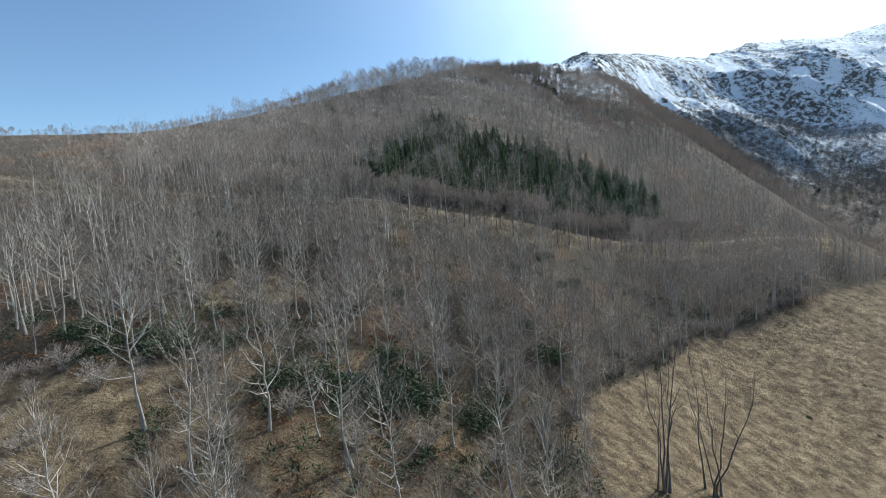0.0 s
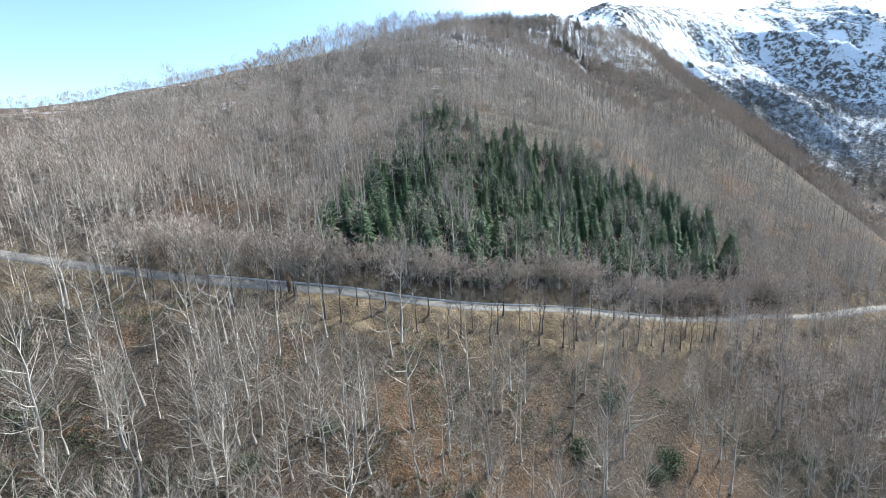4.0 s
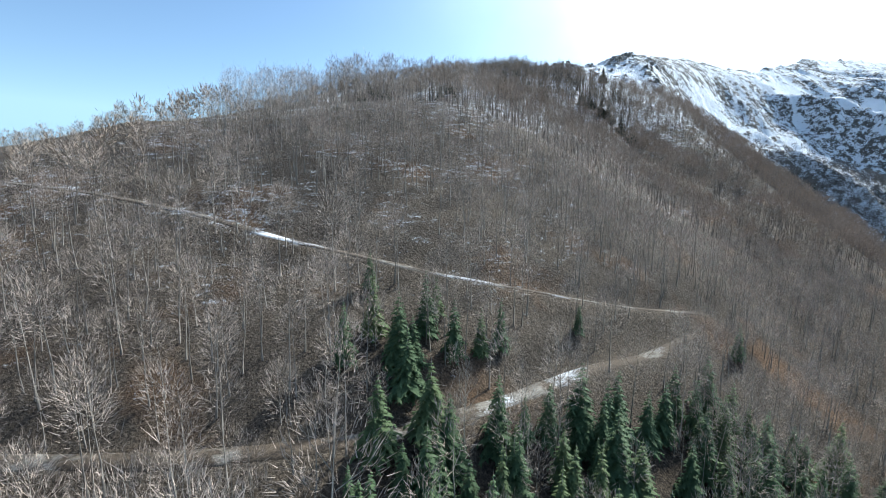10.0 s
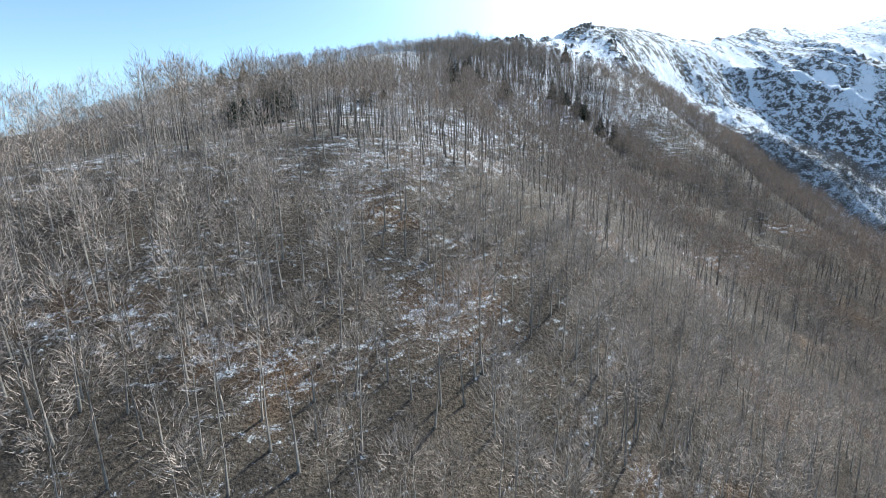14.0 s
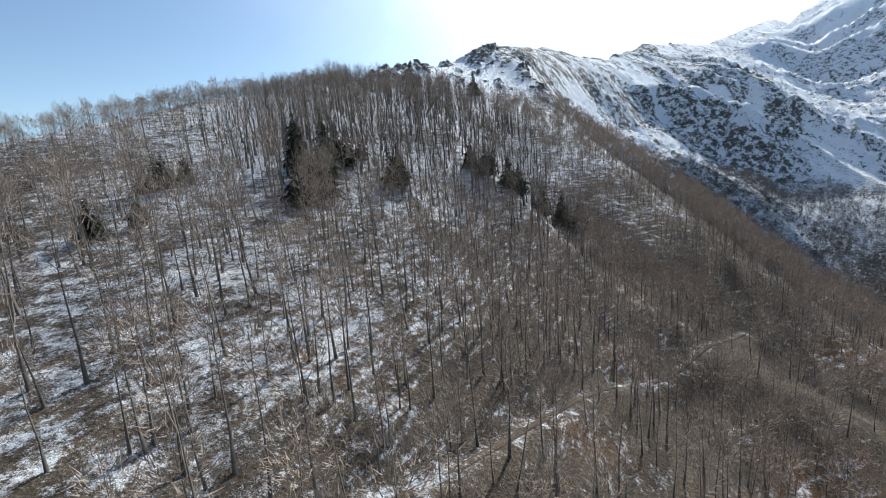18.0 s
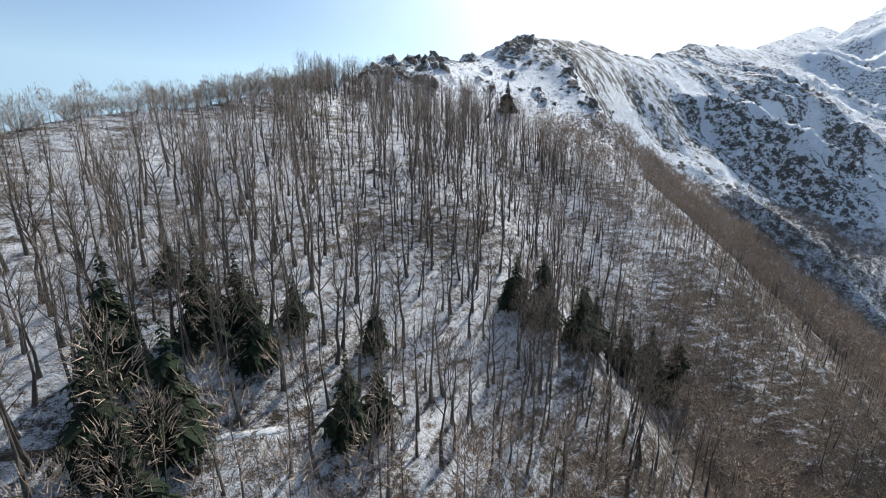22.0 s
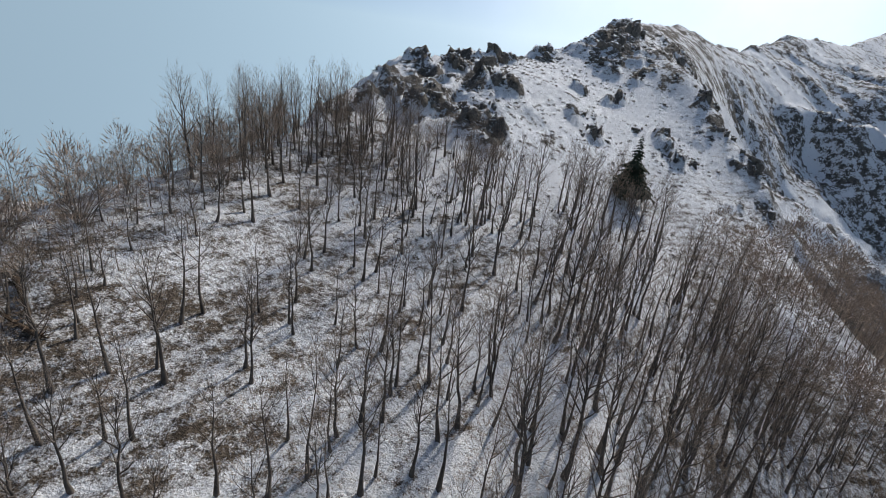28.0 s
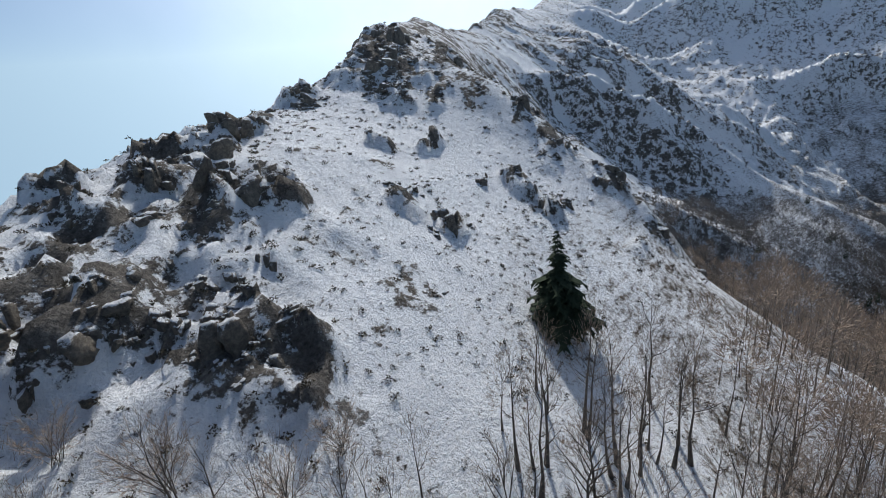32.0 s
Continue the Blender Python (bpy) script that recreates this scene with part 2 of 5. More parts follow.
def rolling(x, y):
    r = rockiness(x, y)
    far = step(300, 520, x)
    z = bare_height(x, y) + 5 * (fbm(x / 60, y / 60, 3, 5) - 0.5) + 1.2 * (fbm(x / 9, y / 9, 3, 9) - 0.5)
    open_rock = outcrops(x, y) * r
    z = z + crag_zone(x, y) * 5.0 * (fbm(x / 9 + y / 30, y / 9, 3, 47, True) - 0.55)
    z = z + crag_zone(x, y) * 1.6 * (fbm(x / 3.2, y / 3.2, 2, 59, True) - 0.55)
    z = z + named_crags(x, y)[1] * (0.9 * fbm(x / 7 + y / 20, y / 7, 3, 57, True) ** 2)
    z = z + open_rock * ((1 - far) * (1 - 0.85 * step(206, 218, x) * step(12, 22, off_ridge(x, y))) * (0.6 + 3.0 * (fbm(x / 5, y / 5, 3, 23, True) - 0.45)) + far * (1 + 9 * (fbm((0.85 * x + 0.5 * y) / 22, (0.85 * y - 0.5 * x) / 50, 4, 25, True) - 0.5)))
    crest = step(45, 5, np.abs(off_ridge(x, y) - 4)) * step(255, 300, x) * step(2600, 1800, x)
    z = z + crest * (3 + 3 * far) * (fbm(x / 24, y / 24, 4, 67, True) - 0.4)
    bx, by = x + 60 * fbm(x / 140, y / 140, 2, 45), y + 60 * fbm(x / 140, y / 140, 2, 49)
    bx, by = bx + 26 * fbm(x / 34, y / 34, 2, 101), by + 26 * fbm(x / 34, y / 34, 2, 103)
    along, down = 0.85 * bx + 0.5 * by, 0.85 * by - 0.5 * bx
    face = r * step(6, 120, off_ridge(x, y)) * step(270, 430, x)
    z = z + face * (75 * (fbm(along / 95, down / 330, 1, 33, True) - 0.5) + 30 * (fbm(along / 33, down / 80, 2, 37, True) - 0.5) + 9 * step(330, 480, x) * (fbm(along / 12, down / 16, 3, 39, True) - 0.5))
    return z


def lay(points):
    """Middle line with an even grade: x, y, z."""
    p = way_line(points)
    z = rolling(p[:, 0], p[:, 1])
    k = np.ones(9) / 9
    return np.c_[p, np.convolve(np.pad(z, 4, mode="edge"), k, "valid")]


WAYS = [(half, lay(points)) for half, points in (ROAD, LOWER_TRACK, UPPER_TRACK, TRAVERSE, HIGH_TRACK)]


def near_way(x, y, k):
    """Distance from the middle of a way and the way's height there."""
    p = WAYS[k][1]
    best, zz = np.full(np.shape(x), 1e9), np.zeros(np.shape(x))
    box = (x > p[:, 0].min() - 20) & (x < p[:, 0].max() + 20) & (y > p[:, 1].min() - 20) & (y < p[:, 1].max() + 20)
    xs, ys = x[box], y[box]
    b, h = np.full(len(xs), 1e9), np.zeros(len(xs))
    for (x0, y0, z0), (x1, y1, z1) in zip(p[:-1], p[1:]):
        dx, dy = x1 - x0, y1 - y0
        f = np.clip(((xs - x0) * dx + (ys - y0) * dy) / (dx * dx + dy * dy + 1e-9), 0, 1)
        d = np.hypot(xs - x0 - f * dx, ys - y0 - f * dy)
        h, b = np.where(d < b, z0 + f * (z1 - z0), h), np.minimum(d, b)
    best[box], zz[box] = b, h
    return best, zz


def height(x, y):
    shape = np.shape(x)
    x, y = np.atleast_1d(np.asarray(x, float)), np.atleast_1d(np.asarray(y, float))
    x, y = x.ravel(), y.ravel()
    z = rolling(x, y)
    for k, (half, _) in enumerate(WAYS):
        d, h = near_way(x, y, k)
        w = step(half + 4.5, half + 0.8, d)
        z = z * (1 - w) + (h - 0.12) * w
    return z.reshape(shape)


def clear_of_ways(x, y, extra):
    ok = np.ones(len(x), bool)
    for k, (half, _) in enumerate(WAYS):
        ok &= near_way(x, y, k)[0] > half + extra
    return ok


# ---- materials ----
def material(name, rough=0.9):
    m = bpy.data.materials.new(name)
    m.use_nodes = True
    n, l = m.node_tree.nodes, m.node_tree.links
    n["Principled BSDF"].inputs["Roughness"].default_value = rough
    n["Principled BSDF"].inputs["Specular IOR Level"].default_value = 0.2
    return m, n, l, n["Principled BSDF"]


def noise_node(n, l, vector, scale, detail=4, rough=0.55):
    t = n.new("ShaderNodeTexNoise")
    t.inputs["Scale"].default_value, t.inputs["Detail"].default_value, t.inputs["Roughness"].default_value = scale, detail, rough
    l.new(vector, t.inputs["Vector"])
    return t.outputs["Fac"]


def ramp(n, l, fac, stops):
    r = n.new("ShaderNodeValToRGB")
    while len(r.color_ramp.elements) < len(stops):
        r.color_ramp.elements.new(0.5)
    for e, (p, c) in zip(r.color_ramp.elements, stops):
        e.position, e.color = p, (*c, 1) if len(c) == 3 else c
    l.new(fac, r.inputs[0])
    return r.outputs[0]


def mix(n, l, fac, a, b):
    m = n.new("ShaderNodeMix")
    m.data_type = "RGBA"
    l.new(fac, m.inputs[0])
    for s, v in ((m.inputs[6], a), (m.inputs[7], b)):
        if isinstance(v, tuple):
            s.default_value = (*v, 1)
        else:
            l.new(v, s)
    return m.outputs[2]


def calc(n, l, op, a, b=None, clamp=False):
    m = n.new("ShaderNodeMath")
    m.operation, m.use_clamp = op, clamp
    for s, v in zip(m.inputs, (a, b)):
        if v is None:
            continue
        if isinstance(v, (int, float)):
            s.default_value = v
        else:
            l.new(v, s)
    return m.outputs[0]


def bump(n, l, bsdf, fac, strength, distance):
    b = n.new("ShaderNodeBump")
    b.inputs["Strength"].default_value, b.inputs["Distance"].default_value = strength, distance
    l.new(fac, b.inputs["Height"])
    l.new(b.outputs[0], bsdf.inputs["Normal"])


def position(n):
    return n.new("ShaderNodeNewGeometry").outputs["Position"]


def attribute(n, name):
    a = n.new("ShaderNodeAttribute")
    a.attribute_name = name
    return a.outputs["Fac"]


def ground_material():
    m, n, l, bsdf = material("leaf_litter_snow_and_rock", 0.95)
    p = position(n)
    big, mid, fine = noise_node(n, l, p, 0.035, 5), noise_node(n, l, p, 0.35, 6, 0.65), noise_node(n, l, p, 2.2, 5, 0.7)
    # darker on the low slope: shade between the trees put into its colour
    litter = ramp(n, l, fine, [(0.34, (0.018, 0.016, 0.013)), (0.54, (0.075, 0.055, 0.038)), (0.76, (0.21, 0.155, 0.105))])
    dry = ramp(n, l, fine, [(0.32, (0.03, 0.025, 0.02)), (0.52, (0.11, 0.086, 0.065)), (0.74, (0.23, 0.185, 0.14))])
    lie = n.new("ShaderNodeSeparateXYZ")
    l.new(p, lie.inputs[0])
    # the painted shade gives way to paler litter above about 105 m
    litter = mix(n, l, calc(n, l, "MULTIPLY", calc(n, l, "SUBTRACT", lie.outputs[2], 105), 0.025, True), litter, dry)
    russet = ramp(n, l, fine, [(0.3, (0.05, 0.03, 0.018)), (0.55, (0.17, 0.095, 0.05)), (0.8, (0.3, 0.19, 0.1))])
    wood = mix(n, l, ramp(n, l, big, [(0.54, (0, 0, 0)), (0.66, (0.8, 0.8, 0.8))]), litter, russet)
    straw = ramp(n, l, mid, [(0.3, (0.06, 0.042, 0.025)), (0.5, (0.17, 0.12, 0.07)), (0.72, (0.33, 0.245, 0.15))])
    wood = mix(n, l, calc(n, l, "MULTIPLY", attribute(n, "meadow"), ramp(n, l, mid, [(0.25, (0.4, 0.4, 0.4)), (0.5, (1, 1, 1))])), wood, straw)
    stone = ramp(n, l, calc(n, l, "ADD", calc(n, l, "MULTIPLY", mid, 0.5), calc(n, l, "MULTIPLY", fine, 0.5)), [(0.34, (0.04, 0.036, 0.033)), (0.5, (0.125, 0.113, 0.102)), (0.64, (0.26, 0.237, 0.21))])
    earth = mix(n, l, calc(n, l, "MULTIPLY", attribute(n, "rock"), 2.0, True), wood, stone)
    # bare rock, with snow on its ledges
    ledge = calc(n, l, "ADD", calc(n, l, "MULTIPLY", noise_node(n, l, p, 0.13, 8, 0.72), 0.7), calc(n, l, "MULTIPLY", noise_node(n, l, p, 0.45, 6, 0.75), 0.4))
    lie = n.new("ShaderNodeSeparateXYZ")
    l.new(n.new("ShaderNodeNewGeometry").outputs["Normal"], lie.inputs[0])
    cliff = calc(n, l, "MULTIPLY", calc(n, l, "SUBTRACT", 0.8, lie.outputs[2]), calc(n, l, "MULTIPLY", attribute(n, "rock"), 0.1))
    rocky = calc(n, l, "ADD", calc(n, l, "SUBTRACT", calc(n, l, "MULTIPLY", ledge, 1.7), 1.13), calc(n, l, "ADD", cliff, calc(n, l, "MULTIPLY", attribute(n, "crag"), 0.26)))
    rocky = calc(n, l, "MULTIPLY", calc(n, l, "MULTIPLY", rocky, 22.0, True), calc(n, l, "MULTIPLY", attribute(n, "rock"), 3.0, True))
    tufts = calc(n, l, "ADD", calc(n, l, "MULTIPLY", mid, 0.3), calc(n, l, "MULTIPLY", noise_node(n, l, p, 1.3, 5, 0.65), 0.75))
    tufts = calc(n, l, "MULTIPLY", calc(n, l, "ADD", calc(n, l, "SUBTRACT", tufts, 0.67), calc(n, l, "MULTIPLY", attribute(n, "heath"), 0.172)), 16.0, True)
    tufts = calc(n, l, "MULTIPLY", tufts, calc(n, l, "MULTIPLY", attribute(n, "heath"), 6.0, True))
    rocky = calc(n, l, "MAXIMUM", rocky, tufts)
    earth = mix(n, l, tufts, earth, (0.05, 0.043, 0.034))
    snow = ramp(n, l, fine, [(0.3, (0.76, 0.79, 0.84)), (0.7, (0.88, 0.89, 0.91))])
    bands = n.new("ShaderNodeMapping")
    bands.inputs["Scale"].default_value = (0.45, 0.45, 2.4)
    l.new(p, bands.inputs[0])
    patch = noise_node(n, l, bands.outputs[0], 0.5, 5, 0.65)
    grain = calc(n, l, "ADD", calc(n, l, "MULTIPLY", noise_node(n, l, p, 1.4, 3, 0.6), 0.45), calc(n, l, "MULTIPLY", noise_node(n, l, p, 6.0, 3, 0.7), 0.55))
    cover = calc(n, l, "ADD", calc(n, l, "MULTIPLY", big, 0.5), calc(n, l, "ADD", calc(n, l, "MULTIPLY", patch, 0.7), calc(n, l, "MULTIPLY", grain, 1.05)))
    edge = calc(n, l, "ADD", calc(n, l, "SUBTRACT", cover, 1.125), calc(n, l, "MULTIPLY", attribute(n, "snow"), 0.13))
    lying = calc(n, l, "MULTIPLY", edge, 6.0, True)
    lying = calc(n, l, "MULTIPLY", lying, calc(n, l, "SUBTRACT", 1.0, rocky), True)
    l.new(mix(n, l, lying, earth, snow), bsdf.inputs["Base Color"])
    bump(n, l, bsdf, calc(n, l, "ADD", fine, calc(n, l, "ADD", mid, calc(n, l, "ADD", calc(n, l, "MULTIPLY", rocky, 0.5), calc(n, l, "MULTIPLY", ledge, 2.5)))), 0.9, 0.7)
    return m


def plain_grain(name, dark, light, scale, rough=0.9, relief=0.02):
    m, n, l, bsdf = material(name, rough)
    p = position(n)
    f = calc(n, l, "ADD", calc(n, l, "MULTIPLY", noise_node(n, l, p, scale, 5, 0.65), 0.6), calc(n, l, "MULTIPLY", noise_node(n, l, p, scale * 0.07, 3), 0.4))
    l.new(ramp(n, l, f, [(0.3, dark), (0.7, light)]), bsdf.inputs["Base Color"])
    bump(n, l, bsdf, f, 0.5, relief)
    return m


def needle_material(name, dark, light, yellow):
    m, n, l, bsdf = material(name, 0.75)
    f = noise_node(n, l, position(n), 0.9, 5, 0.7)
    tint = ramp(n, l, n.new("ShaderNodeObjectInfo").outputs["Random"], [(0.55, (0, 0, 0)), (1.0, (0.5, 0.5, 0.5))])
    l.new(mix(n, l, tint, ramp(n, l, f, [(0.3, dark), (0.7, light)]), yellow), bsdf.inputs["Base Color"])
    return m


def rock_material():
    m, n, l, bsdf = material("grey_weathered_rock_with_snow", 0.92)
    p = position(n)
    f = calc(n, l, "ADD", calc(n, l, "MULTIPLY", noise_node(n, l, p, 1.6, 8, 0.78), 0.75), calc(n, l, "MULTIPLY", noise_node(n, l, p, 0.12, 4), 0.25))
    stone = ramp(n, l, f, [(0.32, (0.07, 0.062, 0.054)), (0.5, (0.21, 0.185, 0.158)), (0.66, (0.4, 0.35, 0.29))])
    up = n.new("ShaderNodeSeparateXYZ")
    l.new(n.new("ShaderNodeNewGeometry").outputs["Normal"], up.inputs[0])
    lying = ramp(n, l, calc(n, l, "MULTIPLY", calc(n, l, "SUBTRACT", calc(n, l, "ADD", calc(n, l, "MULTIPLY", up.outputs[2], 0.6), noise_node(n, l, p, 1.6, 6, 0.75)), 0.85), 9.0, True), [(0.0, (0, 0, 0)), (1.0, (1, 1, 1))])
    l.new(mix(n, l, lying, stone, (0.8, 0.82, 0.86)), bsdf.inputs["Base Color"])
    bump(n, l, bsdf, f, 1.0, 1.2)
    return m


GROUND = ground_material()
BARK = plain_grain("pale_grey_beech_bark", (0.2, 0.178, 0.15), (0.6, 0.535, 0.46), 1.3)
MID_BARK = plain_grain("grey_beech_bark", (0.12, 0.107, 0.093), (0.38, 0.34, 0.295), 1.3)
# two darker bark tones, mostly for the upper woods
STEM_BARK = plain_grain("blackish_beech_bark", (0.042, 0.036, 0.031), (0.18, 0.155, 0.133), 1.3)
DARK_BARK = plain_grain("dark_beech_bark", (0.065, 0.056, 0.048), (0.24, 0.21, 0.18), 1.3)
DARK_TWIG = plain_grain("brown_upland_twigs", (0.215, 0.166, 0.126), (0.46, 0.362, 0.285), 0.5)
# grey and dark because the cirque's valley shade is put into the colour
GREY_TWIG = plain_grain("valley_shaded_twigs", (0.1, 0.092, 0.088), (0.26, 0.24, 0.225), 0.3)
TWIG = plain_grain("brown_bare_twigs", (0.22, 0.172, 0.138), (0.66, 0.54, 0.45), 0.5)
# a darker copy of TWIG: shade inside the foot crowns put into the colour
FOOT_TWIG = plain_grain("shaded_brown_twigs", (0.095, 0.076, 0.06), (0.36, 0.29, 0.235), 0.5)
NEEDLE = needle_material("green_spruce_needles", (0.03, 0.058, 0.027), (0.115, 0.165, 0.075), (0.14, 0.16, 0.06))
FIR_NEEDLE = plain_grain("blackish_fir_needles", (0.012, 0.02, 0.012), (0.04, 0.055, 0.03), 0.7)
DEAD_WOOD = plain_grain("rotten_brown_wood", (0.03, 0.02, 0.014), (0.14, 0.095, 0.06), 2.0)
SHRUB = plain_grain("dull_green_shrub_leaves", (0.025, 0.042, 0.024), (0.09, 0.115, 0.055), 0.9)
HEATH = plain_grain("dark_heather_stems", (0.03, 0.025, 0.02), (0.11, 0.09, 0.06), 1.5)
BRACKEN = plain_grain("russet_dead_bracken", (0.11, 0.05, 0.025), (0.3, 0.17, 0.08), 0.6)
STRAW = plain_grain("straw_coloured_grass", (0.145, 0.103, 0.062), (0.37, 0.285, 0.18), 0.8)
ROCK = rock_material()
ASPHALT = plain_grain("worn_asphalt", (0.13, 0.118, 0.104), (0.29, 0.265, 0.235), 0.8)
def track_material(name, bare, white):
    m, n, l, bsdf = material(name, 0.95)
    p = position(n)
    big, mid, fine = noise_node(n, l, p, 0.09, 4), noise_node(n, l, p, 0.5, 5), noise_node(n, l, p, 2.5, 5, 0.7)
    litter = ramp(n, l, fine, [(0.3, (0.03, 0.024, 0.019)), (0.5, (0.09, 0.068, 0.05)), (0.72, (0.2, 0.155, 0.115))])
    gravel = ramp(n, l, fine, [(0.3, (0.1, 0.085, 0.07)), (0.7, (0.36, 0.33, 0.29))])
    shown = calc(n, l, "MULTIPLY", calc(n, l, "SUBTRACT", calc(n, l, "ADD", big, calc(n, l, "MULTIPLY", mid, 0.6)), bare), 8.0, True)
    snow = calc(n, l, "MULTIPLY", calc(n, l, "SUBTRACT", calc(n, l, "ADD", noise_node(n, l, p, 0.05, 4), calc(n, l, "MULTIPLY", fine, 0.4)), white), 10.0, True)
    l.new(mix(n, l, snow, mix(n, l, shown, litter, gravel), (0.8, 0.82, 0.86)), bsdf.inputs["Base Color"])
    bump(n, l, bsdf, fine, 0.6, 0.1)
    return m


GRAVEL = track_material("gravel_track_with_litter_and_snow", 0.8, 0.81)
EARTH = track_material("dark_trodden_earth_with_snow", 1.2, 0.76)
CONCRETE = plain_grain("weathered_concrete", (0.36, 0.35, 0.33), (0.72, 0.71, 0.69), 0.7)


# ---- building blocks ----
def mesh_of(name, verts, faces, mats, index=None, smooth=False):
    """A mesh from arrays: verts n x 3, triangles m x 3."""
    verts, faces = np.asarray(verts, np.float32), np.asarray(faces, np.int32)
    me = bpy.data.meshes.new(name)
    me.vertices.add(len(verts))
    me.vertices.foreach_set("co", verts.ravel())
    me.loops.add(faces.size)
    me.loops.foreach_set("vertex_index", faces.ravel())
    me.polygons.add(len(faces))
    me.polygons.foreach_set("loop_start", np.arange(0, faces.size, 3, dtype=np.int32))
    me.polygons.foreach_set("loop_total", np.full(len(faces), 3, np.int32))
    for m in mats:
        me.materials.append(m)
    if index is not None:
        me.polygons.foreach_set("material_index", np.asarray(index, np.int32))
    if smooth:
        me.polygons.foreach_set("use_smooth", np.ones(len(faces), bool))
    me.update(calc_edges=True)
    me.validate()
    return me


def part(name, mesh, parent, label=""):
    ob = new(name, mesh)
    ob.parent = parent
    return tagged(ob, label)


def join(pieces):
    """Joins (verts, faces) pairs."""
    vs, fs, n = [], [], 0
    for v, f in pieces:
        vs.append(np.asarray(v, float))
        fs.append(np.asarray(f, int) + n)
        n += len(v)
    return np.concatenate(vs), np.concatenate(fs)


def tube(points, radii, sides):
    points = np.asarray(points, float)
    d = np.gradient(points, axis=0)
    d /= np.linalg.norm(d, axis=1)[:, None] + 1e-9
    ref = np.where(np.abs(d[:, 2:3]) > 0.9, [[1.0, 0, 0]], [[0, 0, 1.0]])
    a = np.cross(d, ref)
    a /= np.linalg.norm(a, axis=1)[:, None]
    b = np.cross(d, a)
    ang = np.arange(sides) * 2 * math.pi / sides
    ring = a[:, None] * np.cos(ang)[None, :, None] + b[:, None] * np.sin(ang)[None, :, None]
    v = (points[:, None] + ring * np.asarray(radii)[:, None, None]).reshape(-1, 3)
    f = []
    for i in range(len(points) - 1):
        for j in range(sides):
            p, q = i * sides + j, i * sides + (j + 1) % sides
            f += [(p, q, q + sides), (p, q + sides, p + sides)]
    return v, np.array(f)


def blade(start, end, width, rng):
    """A thin tapering sliver for a twig."""
    start, end = np.asarray(start), np.asarray(end)
    side = np.cross(end - start, rng.normal(size=3))
    side /= np.linalg.norm(side) + 1e-9
    return np.array([start - side * width / 2, start + side * width / 2, end]), np.array([(0, 1, 2)])


def strip(points, widths, rng):
    """A thin bent strip for a limb, tapering to its tip."""
    points = np.asarray(points)
    side = np.cross(points[-1] - points[0], rng.normal(size=3))
    side /= np.linalg.norm(side) + 1e-9
    w = np.asarray(widths)[:, None] / 2
    v = np.concatenate([np.stack([points - side * w, points + side * w], 1).reshape(-1, 3)])
    f = []
    for i in range(len(points) - 1):
        f += [(2 * i, 2 * i + 1, 2 * i + 3), (2 * i, 2 * i + 3, 2 * i + 2)]
    return v, np.array(f)


